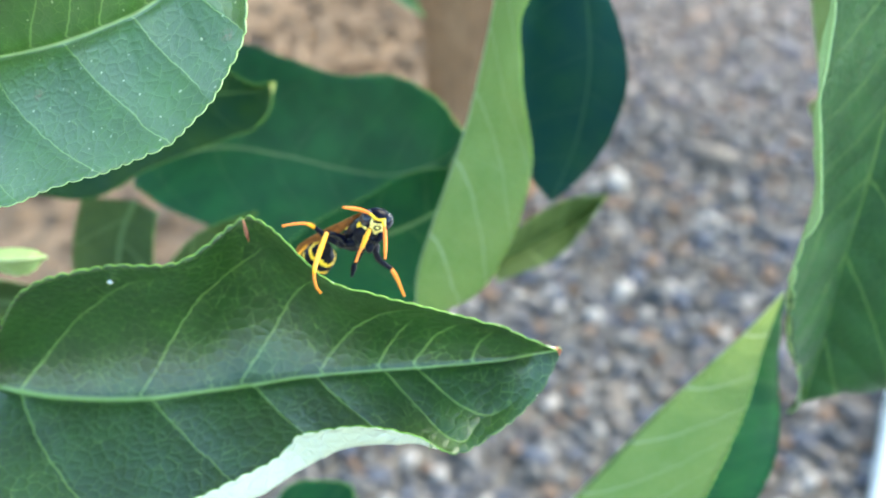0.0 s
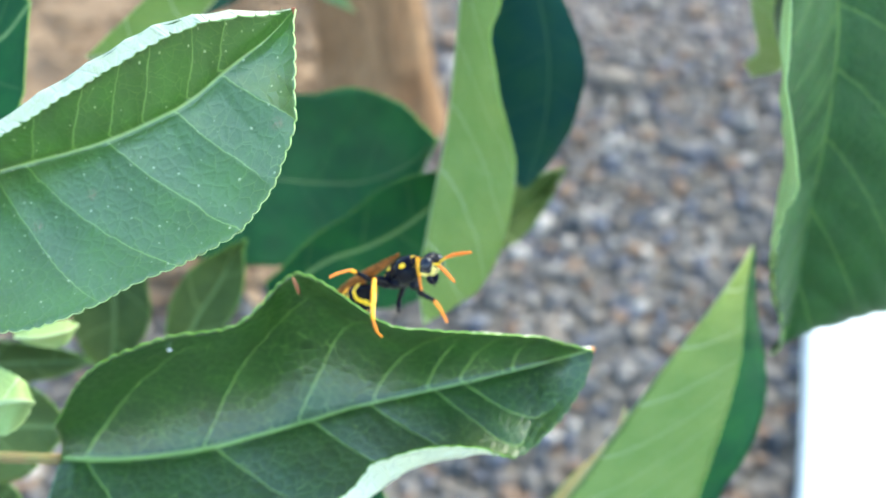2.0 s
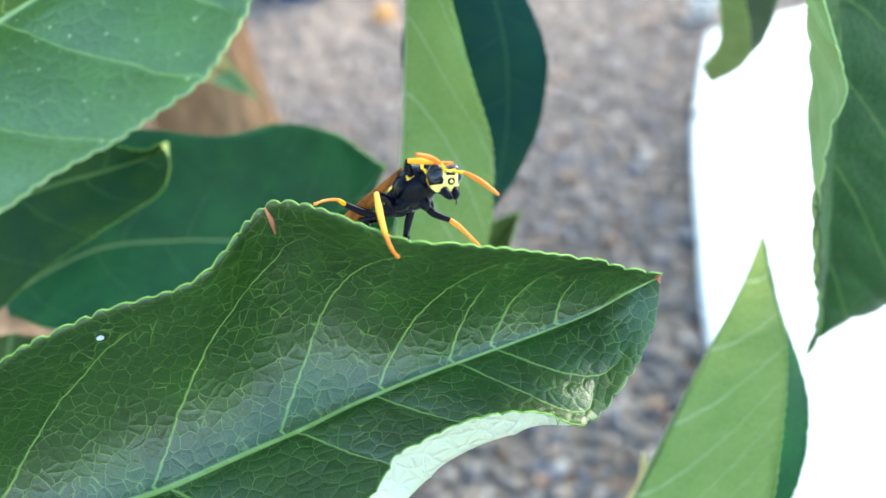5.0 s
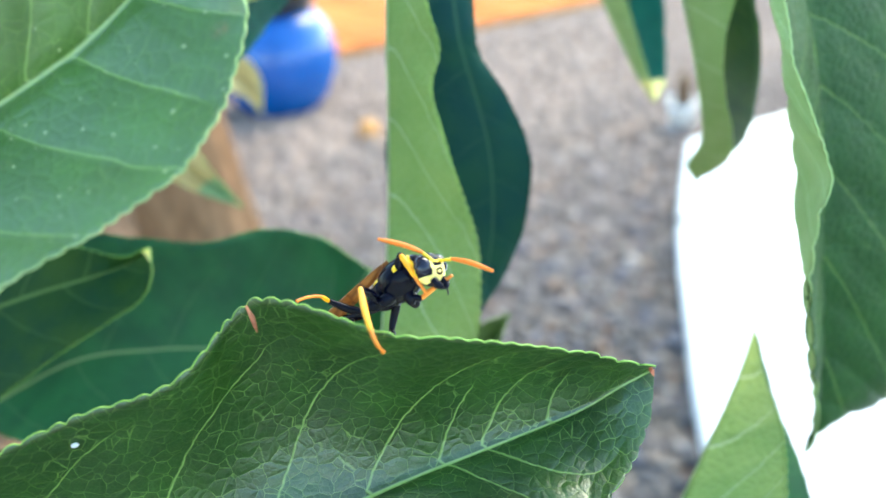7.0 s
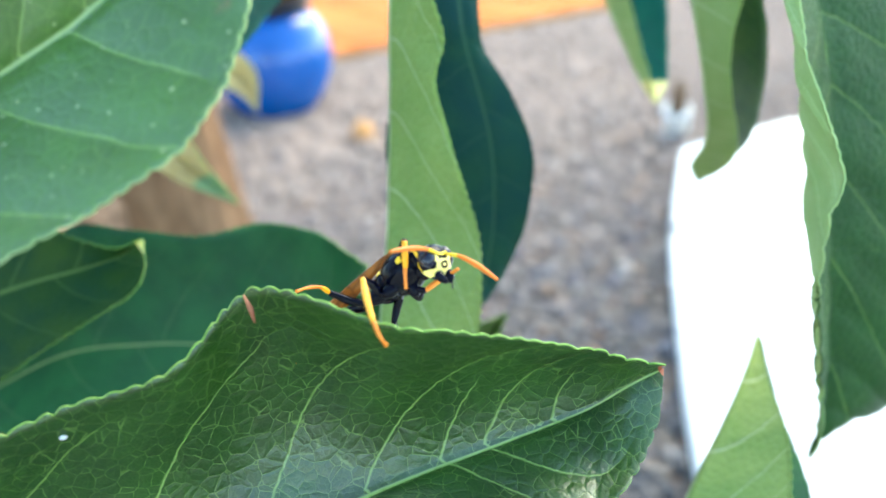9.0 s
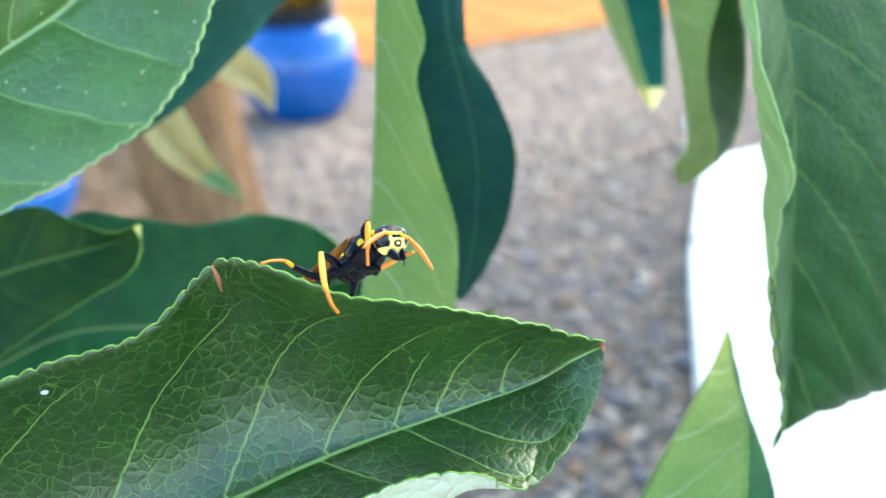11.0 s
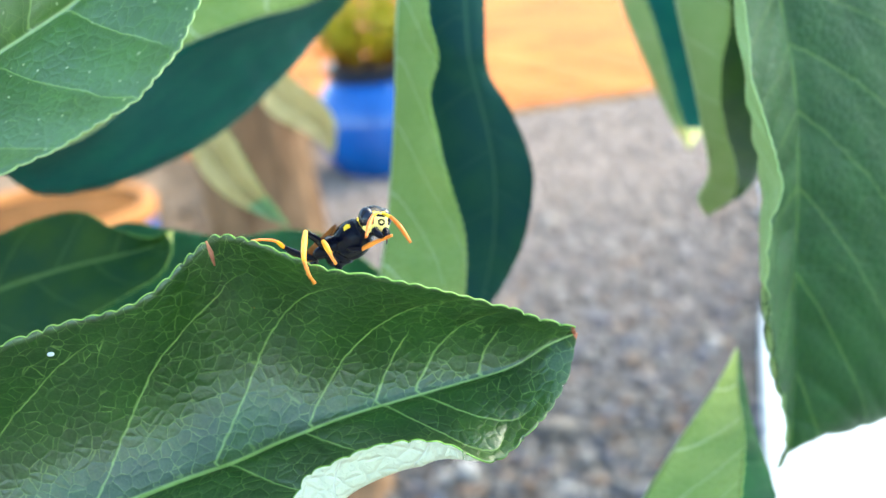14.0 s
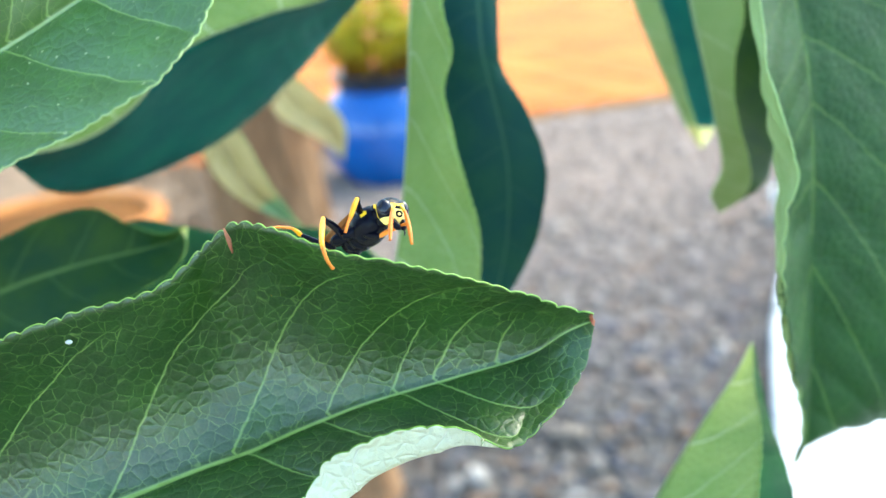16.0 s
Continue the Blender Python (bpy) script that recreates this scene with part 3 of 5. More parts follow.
OLIVE_LEAF = Blade(at=(0.049, 0.227, 0.711), flip=False, rows=(
    ((-14.1, -11.4, -7.4), (-7.3, -8.1, -6.3), (0.3, -4.3, -4.5), (6.3, 0.2, 0.2), (12.5, 6.3, 7.0)),
    ((-15.4, -5.8, -6.5), (-7.2, -1.6, -4.1), (0.5, 2.6, -1.7), (6.7, 5.9, 1.3), (12.7, 6.3, 7.1)),
    ((-14.4, -5.9, 0.3), (-7.7, -1.4, 3.2), (-1.5, 2.8, 5.6), (5.4, 5.0, 6.9), (12.5, 6.4, 7.2)),
))
OLIVE2 = Blade(at=(-0.051, 0.2, 0.715), flip=False, rows=(
    ((9.4, 6.6, 11.5), (8.7, 2.8, 6.3), (8.6, -1.9, 0.2), (5.3, -5.7, -5.0), (-3.1, -10.0, -11.3)),
    ((3.4, 11.6, 11.1), (0.7, 7.0, 4.8), (-0.1, 1.5, -2.5), (-1.5, -3.2, -8.8), (-3.0, -10.1, -11.4)),
    ((-7.3, 8.7, 13.4), (-8.6, 4.5, 7.7), (-8.7, 0.2, 2.0), (-7.5, -4.5, -4.1), (-2.9, -10.1, -11.3)),
))
LOWSMALL = Blade(at=(-0.025, 0.194, 0.725), flip=True, rows=(
    ((-12.9, -7.1, -7.8), (-10.4, -2.0, -0.9), (-4.7, 1.6, 4.1), (1.5, 3.2, 6.6), (7.1, 4.2, 8.1)),
    ((-10.6, -6.1, -13.0), (-5.5, -1.7, -6.9), (-0.4, 1.9, -1.8), (3.5, 5.6, 3.2), (7.2, 4.1, 8.1)),
    ((-6.2, -10.7, -12.2), (0.0, -7.2, -7.2), (5.1, -2.9, -1.3), (6.2, 1.6, 4.7), (7.3, 4.1, 8.0)),
))
LOWPALE = Blade(at=(-0.068, 0.182, 0.72), flip=False, rows=(
    ((-27.5, 1.8, 3.3), (-9.6, 2.3, 4.9), (-0.0, 1.3, 4.0), (8.3, -0.1, 2.7), (16.0, -2.5, -0.1)),
    ((-28.9, 1.2, -2.6), (-10.7, 1.4, -1.4), (-1.1, 1.0, -1.3), (8.0, 0.4, -1.7), (16.2, -2.6, -0.2)),
    ((-27.6, -4.6, -5.3), (-9.7, -4.5, -4.2), (1.1, -3.8, -2.6), (8.3, -3.7, -2.1), (16.0, -2.6, -0.3)),
))
CORNER = Blade(at=(-0.051, 0.163, 0.8), flip=True, rows=(
    ((-17.7, 5.5, 7.3), (-8.1, 5.1, 7.4), (0.7, 5.9, 8.9), (7.7, 6.2, 9.6), (11.6, 3.4, 6.2)),
    ((-19.2, 4.1, 0.4), (-9.4, 2.7, -0.9), (-0.5, 2.4, -0.8), (5.8, 3.2, 0.6), (11.7, 3.3, 6.0)),
    ((-16.2, -3.6, -4.6), (-7.5, -6.5, -8.0), (1.3, -7.0, -8.3), (8.3, -6.0, -6.4), (11.6, 3.2, 5.9)),
))
BOTTOMLEFT = Blade(at=(-0.07, 0.159, 0.701), flip=True, rows=(
    ((-12.3, 2.3, 4.8), (-5.3, 3.5, 6.7), (0.5, 1.9, 4.9), (3.9, -1.7, 0.3)),
    ((-13.6, 0.9, -2.2), (-6.5, 1.3, -1.2), (-0.6, 1.1, -1.1), (4.0, -1.8, 0.2)),
    ((-12.4, -6.1, -6.3), (-5.5, -4.9, -4.4), (0.3, -4.4, -3.4), (3.9, -1.9, 0.1)),
))
BOTTOM = Blade(at=(-0.001, 0.158, 0.683), flip=True, rows=(
    ((-14.9, -7.2, -6.8), (-8.7, 3.0, 5.9), (-0.6, 4.5, 8.0), (5.3, 4.0, 7.2), (7.2, 1.3, 3.4)),
    ((-15.3, -8.6, -14.0), (-8.7, -1.0, -5.1), (-0.6, 1.9, -1.0), (4.6, 3.3, 1.1), (7.3, 1.4, 3.4)),
    ((-14.6, -13.2, -15.3), (-8.0, -8.4, -10.3), (-0.0, -5.5, -6.3), (4.4, -2.1, -1.4), (7.2, 1.2, 3.3)),
))
ROUNDPALE = Blade(at=(-0.045, 0.12, 0.767), flip=False, rows=(
    ((-9.8, 9.4, -0.7), (-3.3, 6.2, 2.0), (1.0, 3.3, 1.8), (1.4, 4.3, -1.9), (-0.0, 7.0, -6.7)),
    ((-9.2, 3.6, -1.7), (-3.6, 0.0, 0.5), (1.9, -1.6, 1.9), (2.5, 0.3, -0.5), (0.1, 6.9, -6.8)),
    ((-10.8, 3.6, -8.5), (-5.9, 0.3, -5.9), (-1.9, -1.4, -4.6), (-0.1, 1.6, -5.6), (-0.0, 6.7, -7.0)),
))
CURLPALE = Blade(at=(-0.045, 0.144, 0.758), flip=False, rows=(
    ((-7.9, 4.5, -1.2), (-4.6, 2.3, 1.0), (-0.8, 2.4, 1.3), (1.9, 2.9, 0.6), (2.8, 4.8, -1.9)),
    ((-6.1, 0.6, 0.4), (-2.8, -2.1, 2.0), (0.4, -2.2, 2.1), (3.0, -1.2, 1.8), (2.9, 4.7, -2.0)),
    ((-6.5, 3.0, -3.0), (-3.5, 0.1, -1.8), (-0.4, -0.4, -2.2), (1.9, 0.8, -2.3), (2.8, 4.6, -2.2)),
))
UNDERSTORY = Blade(at=(-0.064, 0.161, 0.722), flip=False, rows=(
    ((-22.8, 6.9, 8.9), (-9.5, 6.8, 9.4), (-0.7, 5.5, 8.2), (5.9, 2.6, 4.8), (10.8, -1.7, -0.7)),
    ((-24.3, 2.5, -2.1), (-10.8, 2.0, -1.9), (-0.7, 1.7, -1.8), (4.9, 1.1, -2.2), (10.9, -1.7, -0.7)),
    ((-23.1, -6.4, -8.8), (-9.8, -6.9, -8.6), (0.2, -6.5, -7.7), (4.6, -4.7, -5.0), (10.8, -1.8, -0.8)),
))

# ---- the ground and what stands on it ----
def gravel_material():
    m = Nodes("river gravel", 0.75, 0.35)
    r = m.node("NewGeometry", out=8)
    hue = m.node("ValToRGB", i0=r)
    ramp = m.t.nodes[-1].color_ramp
    ramp.interpolation = "CONSTANT"
    tones = [(0.0, (0.026, 0.030, 0.042)), (0.14, (0.070, 0.064, 0.064)), (0.32, (0.12, 0.095, 0.08)), (0.46, (0.056, 0.064, 0.095)), (0.59, (0.14, 0.08, 0.05)), (0.71, (0.15, 0.135, 0.13)), (0.83, (0.09, 0.082, 0.088)), (0.95, (0.33, 0.30, 0.28))]
    while len(ramp.elements) < len(tones):
        ramp.elements.new(0.5)
    for e, (pos, c) in zip(ramp.elements, tones):
        e.position, e.color = pos, (*c, 1)
    p = m.coords("object")
    grain = m.noise(160.0, p, 4.0)
    m.put("Base Color", m.mix(m.math("MULTIPLY", m.ramp(grain, 0.4, 0.75), 0.35), hue, (0.30, 0.28, 0.26)))
    # stones painted paler towards the terrace, in place of the sunlight falling there
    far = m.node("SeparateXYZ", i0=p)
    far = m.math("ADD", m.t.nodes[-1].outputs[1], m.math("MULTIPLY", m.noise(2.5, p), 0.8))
    far_sun = m.node("MapRange", i0=far, i1=1.85, i2=3.4, i3=0.0, i4=0.75)
    m.put("Base Color", m.mix(far_sun, m.bsdf.inputs["Base Color"].links[0].from_socket, (0.41, 0.305, 0.25)))
    m.put("Normal", m.bump(grain, 0.3, 0.002))
    return m.mat


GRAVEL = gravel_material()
GRIT = plain("grit between stones", (0.10, 0.09, 0.08), (0.17, 0.155, 0.14), 30, 0.9, 0.2, 0.6, 0.004)
SOIL = plain("dry bark mulch", (0.16, 0.105, 0.068), (0.26, 0.18, 0.12), 22, 0.9, 0.2, 0.8, 0.006)
POT_SOIL = plain("dry potting soil", (0.10, 0.05, 0.018), (0.18, 0.08, 0.03), 30, 1.0, 0.02, 0.5, 0.003)
BLUE = plain("cobalt glaze", (0.0, 0.075, 0.34), (0.0, 0.11, 0.46), 6, 0.16, 0.5, 0.05, 0.001, 0, 0.3)
DARK_RIM = plain("dark blue-black glaze", (0.010, 0.014, 0.022), (0.022, 0.026, 0.034), 8, 0.3, 0.4, 0.05, 0.001)
POT_CLAY = plain("orange clay", (0.36, 0.125, 0.035), (0.45, 0.19, 0.06), 14, 0.8, 0.2, 0.3, 0.002)


def tile_material():
    m = Nodes("terracotta tile", 0.8, 0.15)
    p = m.coords("object")
    own = m.node("ObjectInfo", out=5)
    tone = m.mix(own, (0.40, 0.090, 0.014), (0.56, 0.18, 0.035))
    tone = m.mix(m.math("MULTIPLY", m.ramp(m.noise(7.0, p, 4.0), 0.40, 0.68), 0.6), tone, (0.54, 0.185, 0.04))
    m.put("Base Color", m.mix(m.math("MULTIPLY", m.ramp(m.noise(60.0, p), 0.45, 0.7), 0.3), tone, (0.34, 0.09, 0.02)))
    m.put("Normal", m.bump(m.noise(40.0, p), 0.15, 0.002))
    return m.mat


TERRACOTTA = tile_material()
GROUT = plain("pale grout", (0.46, 0.23, 0.10), (0.54, 0.30, 0.14), 12, 0.95, 0.05)
WHITE = plain("white plastic", (0.80, 0.81, 0.82), (0.76, 0.77, 0.79), 4, 0.4, 0.5)
FRUIT = plain("fallen apple skin", (0.45, 0.19, 0.06), (0.55, 0.28, 0.09), 40, 0.55, 0.4, 0.3, 0.002)
BROWN = plain("brown wood", (0.12, 0.075, 0.045), (0.17, 0.11, 0.07), 20, 0.8, 0.2, 0.4, 0.002)
CRACK = plain("dark crack", (0.05, 0.05, 0.06), (0.09, 0.09, 0.10), 60, 0.9, 0.2)


def herb_material():
    m = Nodes("yellow-green foliage", 0.6, 0.3)
    each = m.node("NewGeometry", out=8)
    p = m.coords("object")
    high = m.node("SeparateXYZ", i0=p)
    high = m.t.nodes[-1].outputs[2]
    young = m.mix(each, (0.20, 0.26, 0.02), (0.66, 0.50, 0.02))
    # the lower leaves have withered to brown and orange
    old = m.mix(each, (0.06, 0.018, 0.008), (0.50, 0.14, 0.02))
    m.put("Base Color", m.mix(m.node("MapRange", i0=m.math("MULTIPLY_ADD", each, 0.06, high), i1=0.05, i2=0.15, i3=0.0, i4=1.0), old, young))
    return m.mat


HERB = herb_material()
BLOSSOM = plain("pink petals", (0.65, 0.06, 0.13), (0.75, 0.12, 0.2), 30, 0.6, 0.3)

bm = bmesh.new()
bmesh.ops.create_grid(bm, x_segments=60, y_segments=60, size=40)
ground = tagged(mesh_object("ground", bm, GRIT), "grey grit bed under loose gravel", kind="structure")


def edge_of_bed(y):
    return 0.02 + 0.113 * (y - 1.5)


def edge_of_tiles(x):
    return 3.69 + 0.20 * x


def pebbles():
    """River gravel, laid loosely in two layers where it can be seen."""
    rng = np.random.default_rng(4)
    ico = bmesh.new()
    bmesh.ops.create_icosphere(ico, subdivisions=1, radius=1.0)
    base = np.array([v.co[:] for v in ico.verts])
    tris = np.array([[v.index for v in f.verts] for f in ico.faces])
    ico.free()
    spots = []
    y = 0.45
    while y < 5.0:
        step = 0.0162
        x0, x1 = -0.45 * y - 0.15, 0.66 * y + 0.25
        for x in np.arange(x0, x1, step):
            px, py = x + rng.uniform(-0.007, 0.007), y + rng.uniform(-0.007, 0.007)
            if (px > edge_of_bed(py) - 0.02 or py < 1.08) and py < edge_of_tiles(px) - 0.01:
                spots.append((px, py))
        y += step
    spots = np.array(spots)
    n = len(spots)
    size = rng.lognormal(math.log(0.0087), 0.30, n)
    shape = np.stack([size * rng.uniform(0.95, 1.45, n), size * rng.uniform(0.75, 1.05, n), size * rng.uniform(0.5, 0.8, n)], axis=1)
    a = rng.uniform(0, 2 * math.pi, n)
    tilt = rng.normal(0, 0.25, n)
    v = base[None] * (1 + rng.normal(0, 0.09, (n, len(base), 1))) * shape[:, None, :]
    z = v[:, :, 2] * np.cos(tilt)[:, None] + v[:, :, 0] * np.sin(tilt)[:, None]
    x = v[:, :, 0] * np.cos(tilt)[:, None] - v[:, :, 2] * np.sin(tilt)[:, None]
    c, s = np.cos(a)[:, None], np.sin(a)[:, None]
    out = np.stack([x * c - v[:, :, 1] * s + spots[:, :1], x * s + v[:, :, 1] * c + spots[:, 1:], z + (size * 0.45)[:, None] + rng.uniform(-0.003, 0.004, n)[:, None]], axis=-1).reshape(-1, 3)
    faces = (tris[None] + (np.arange(n) * len(base))[:, None, None]).reshape(-1, 3)
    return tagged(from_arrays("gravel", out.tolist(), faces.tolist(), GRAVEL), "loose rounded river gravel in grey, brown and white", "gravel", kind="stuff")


pebbles()


def mulch_bed():
    rng = np.random.default_rng(8)
    bm = bmesh.new()
    ys = np.linspace(1.05, 5.0, 80)
    cols = 26
    grid = []
    for y in ys:
        e = edge_of_bed(y) + 0.012 * noise.noise(Vector((y * 6, 0, 3)))
        grid.append([bm.verts.new((e - 2.2 * (k / (cols - 1)) ** 1.6, y, (0.028 if k else 0.002) + 0.02 * noise.noise(Vector((k * 0.8, y * 7, 1))) * (k > 0))) for k in range(cols)])
    for r, q in zip(grid, grid[1:]):
        for k in range(cols - 1):
            bm.faces.new((r[k], q[k], q[k + 1], r[k + 1]))
    tagged(mesh_object("planting_bed", bm, SOIL), "brown bed of dry bark mulch beside the gravel", kind="structure")
    # chips
    verts, faces = [], []
    for _ in range(2600):
        y = rng.uniform(1.0, 4.4)
        x = edge_of_bed(y) - abs(rng.normal(0, 0.35))
        m = pose(x, y, 0.036 + rng.uniform(0, 0.012), rng.normal(0, 16), rng.normal(0, 16), rng.uniform(0, 180))
        l, w, h = rng.uniform(0.010, 0.028), rng.uniform(0.004, 0.009), rng.uniform(0.0012, 0.003)
        k = len(verts)
        for sx, sy, sz in ((-1, -0.7, -1), (0.9, -1, -1), (1, 0.8, -1), (-0.8, 1, -1), (-1, -0.7, 1), (0.9, -1, 1), (1, 0.8, 1), (-0.8, 1, 1)):
            verts.append(m @ Vector((sx * l, sy * w, sz * h)))
        faces += [tuple(k + j for j in f) for f in ((0, 3, 2, 1), (4, 5, 6, 7), (0, 1, 5, 4), (1, 2, 6, 5), (2, 3, 7, 6), (3, 0, 4, 7))]
    tagged(from_arrays("bark_chips", verts, faces, SOIL, smooth=False), "loose brown bark chips on the bed", "mulch", kind="stuff")


mulch_bed()


def glazed_pot(at, r, h, label, outer, ring, rim_tone, rim_label):
    """A turned pot: its wall and its rim as rows of radius and height, in parts of r and h."""
    pot = tagged(new("plant_pot"), label, "plant pot", group="blue plant pots")
    pot.location = at
    bm = bmesh.new()
    spin(bm, [(a * r, b * h) for a, b in outer], 64)
    part("body", bm, BLUE, pot)
    bm = bmesh.new()
    spin(bm, [(a * r, b * h) for a, b in ring], 64)
    part("rim", bm, rim_tone, pot, rim_label)
    bm = bmesh.new()
    inner, top = ring[-1]
    spin(bm, [(inner * r, (top - 0.05) * h), (inner * r, (top + 0.01) * h), (0.5 * inner * r, (top + 0.04) * h), (0.02 * r, (top + 0.05) * h)], 32)
    bmesh.ops.recalc_face_normals(bm, faces=bm.faces)
    part("soil", bm, POT_SOIL, pot, "dry orange-brown potting soil")
    return pot


POT_AT = (0.422, 3.28, 0.006)
glazed_pot(POT_AT, 0.182, 0.335, "bulging cobalt blue glazed ceramic pot standing on gravel",
           [(0.60, 0.0), (0.66, 0.015), (0.84, 0.16), (0.96, 0.32), (1.0, 0.46), (0.98, 0.58), (0.90, 0.71), (0.78, 0.81), (0.70, 0.86), (0.62, 0.86), (0.60, 0.80)],
           [(0.64, 0.855), (0.70, 0.86), (0.69, 0.90), (0.74, 0.95), (0.78, 0.965), (0.785, 0.985), (0.75, 1.0), (0.69, 0.995), (0.66, 0.96), (0.64, 0.90)], DARK_RIM, "dark glazed neck and rolled rim")
glazed_pot((-0.42, 2.42, 0.03), 0.235, 0.19, "wide low blue glazed pot with an unglazed orange rim",
           [(0.62, 0.0), (0.66, 0.02), (0.82, 0.2), (0.94, 0.45), (0.98, 0.68), (0.97, 0.80), (0.86, 0.80), (0.84, 0.74)],
           [(0.88, 0.795), (0.985, 0.80), (1.0, 0.84), (1.0, 0.95), (0.97, 1.0), (0.88, 1.0), (0.84, 0.96), (0.83, 0.90)], POT_CLAY, "thick unglazed orange clay rim")


def tile_floor():
    terrace = tagged(new("pavement"), "terrace of warm orange terracotta tiles with pale joints", kind="structure")
    a = math.atan(0.20)
    ex, ey = Vector((math.cos(a), math.sin(a), 0)), Vector((-math.sin(a), math.cos(a), 0))
    o = Vector((0, 3.69, 0))
    bm = bmesh.new()
    for i, j in ((-0.66, 0), (4.16, 0), (4.16, 6.02), (-0.66, 6.02)):
        bm.verts.new(o + ex * i + ey * j)
    bm.faces.new(bm.verts)
    up = bmesh.ops.extrude_face_region(bm, geom=bm.faces[:])
    bmesh.ops.translate(bm, verts=[v for v in up["geom"] if isinstance(v, bmesh.types.BMVert)], vec=(0, 0, 0.03))
    part("bedding", bm, GROUT, terrace, "pale mortar joints")
    bm = bmesh.new()
    bmesh.ops.create_cube(bm, size=1)
    bmesh.ops.scale(bm, verts=bm.verts, vec=(0.288, 0.288, 0.02))
    bmesh.ops.bevel(bm, geom=bm.edges[:], offset=0.003, segments=1, affect="EDGES")
    me = bpy.data.meshes.new("tile")
    bm.to_mesh(me)
    bm.free()
    me.materials.append(TERRACOTTA)
    for i in range(-2, 14):
        for j in range(0, 20):
            t = new("tile", me)
            t.parent = terrace
            t.matrix_basis = Matrix.Translation(o + ex * (0.3 * i + 0.1) + ey * (0.3 * j + 0.155) + Vector((0, 0, 0.026))) @ Matrix.Rotation(a, 4, "Z")


tile_floor()


def white_board():
    """A white plastic panel with a bowed edge; it lies beside the leaves' gravel."""
    edge = curve_through([(0.30, 0.42), (0.43, 0.70), (0.615, 1.13), (0.735, 1.38), (0.905, 1.72), (1.085, 2.03), (1.19, 2.2)], 40)
    bm = bmesh.new()
    loop = [tuple(p) for p in edge] + [(1.5, 2.25), (2.3, 1.9), (2.3, 0.2), (0.5, 0.2)]
    rings = []
    mid = Vector((1.4, 1.2, 0))
    for shrink, z in ((0.0, 0.004), (-0.004, 0.012), (-0.004, 0.03), (0.002, 0.042), (0.012, 0.048)):
        ring = []
        for p in loop:
            d = (mid - Vector((*p, 0))).normalized()
            q = Vector((*p, 0)) + d * shrink
            ring.append(bm.verts.new((q.x, q.y, z)))
        rings.append(ring)
    n = len(loop)
    for a, b in zip(rings, rings[1:]):
        for k in range(n):
            bm.faces.new((a[k], b[k], b[(k + 1) % n], a[(k + 1) % n]))
    bm.faces.new(rings[-1][::-1])
    bm.faces.new(rings[0])
    bmesh.ops.recalc_face_normals(bm, faces=bm.faces)
    board = tagged(mesh_object("white_panel", bm, WHITE), "large white plastic panel with a bowed edge, lying on gravel", "panel")
    bm = bmesh.new()
    tube(bm, [(0.893, 1.752, 0.047), (0.906, 1.769, 0.050), (0.93, 1.752, 0.050), (0.95, 1.735, 0.050), (0.967, 1.716, 0.050)], [0.002, 0.003, 0.004, 0.003, 0.001], 6)
    part("crack", bm, CRACK, board, "thin dark crack in the plastic")


white_board()


def pipe_socket():
    """A short white plastic socket with a brown stick in it."""
    cup = tagged(new("pipe_socket"), "white plastic socket lying on gravel beside the panel", "socket")
    cup.matrix_basis = pose(1.285, 2.40, 0.035, 22, 0, -28)
    bm = bmesh.new()
    spin(bm, [(0.028, -0.02), (0.031, -0.015), (0.031, 0.03), (0.036, 0.034), (0.036, 0.05), (0.033, 0.053), (0.028, 0.05), (0.027, 0.0)], 32)
    bmesh.ops.recalc_face_normals(bm, faces=bm.faces)
    part("collar", bm, WHITE, cup)
    bm = bmesh.new()
    tube(bm, [(0, 0, 0.0), (0.003, 0, 0.05), (0.008, 0.003, 0.10), (0.004, 0.006, 0.125)], [0.021, 0.021, 0.018, 0.010], 14)
    part("stick", bm, BROWN, cup, "stub of a brown stick")


pipe_socket()


def fallen_apple(x, y, r, turn):
    bm = bmesh.new()
    spin(bm, [(0.05, 0.16), (0.35, 0.02), (0.7, 0.12), (0.97, 0.6), (1.0, 1.0), (0.9, 1.45), (0.6, 1.78), (0.25, 1.76), (0.04, 1.6)], 24)
    for v in bm.verts:
        v.co *= r * (1 + 0.08 * noise.noise(v.co * 2.1 + Vector((x, y, 0))))
    ob = tagged(mesh_object("fallen_apple", bm, FRUIT), "small shrivelled brown-yellow fallen apple on the gravel", "apple", group="fallen apples")
    ob.matrix_basis = pose(x, y, 0.006, 25, 10, turn)
    bm = bmesh.new()
    tube(bm, [(0, 0, 1.6 * r), (0.1 * r, 0, 1.9 * r), (0.3 * r, 0, 2.2 * r)], 0.05 * r, 6)
    part("stalk", bm, BROWN, ob)


fallen_apple(0.56, 2.80, 0.03, 40)
fallen_apple(0.222, 2.045, 0.022, 130)


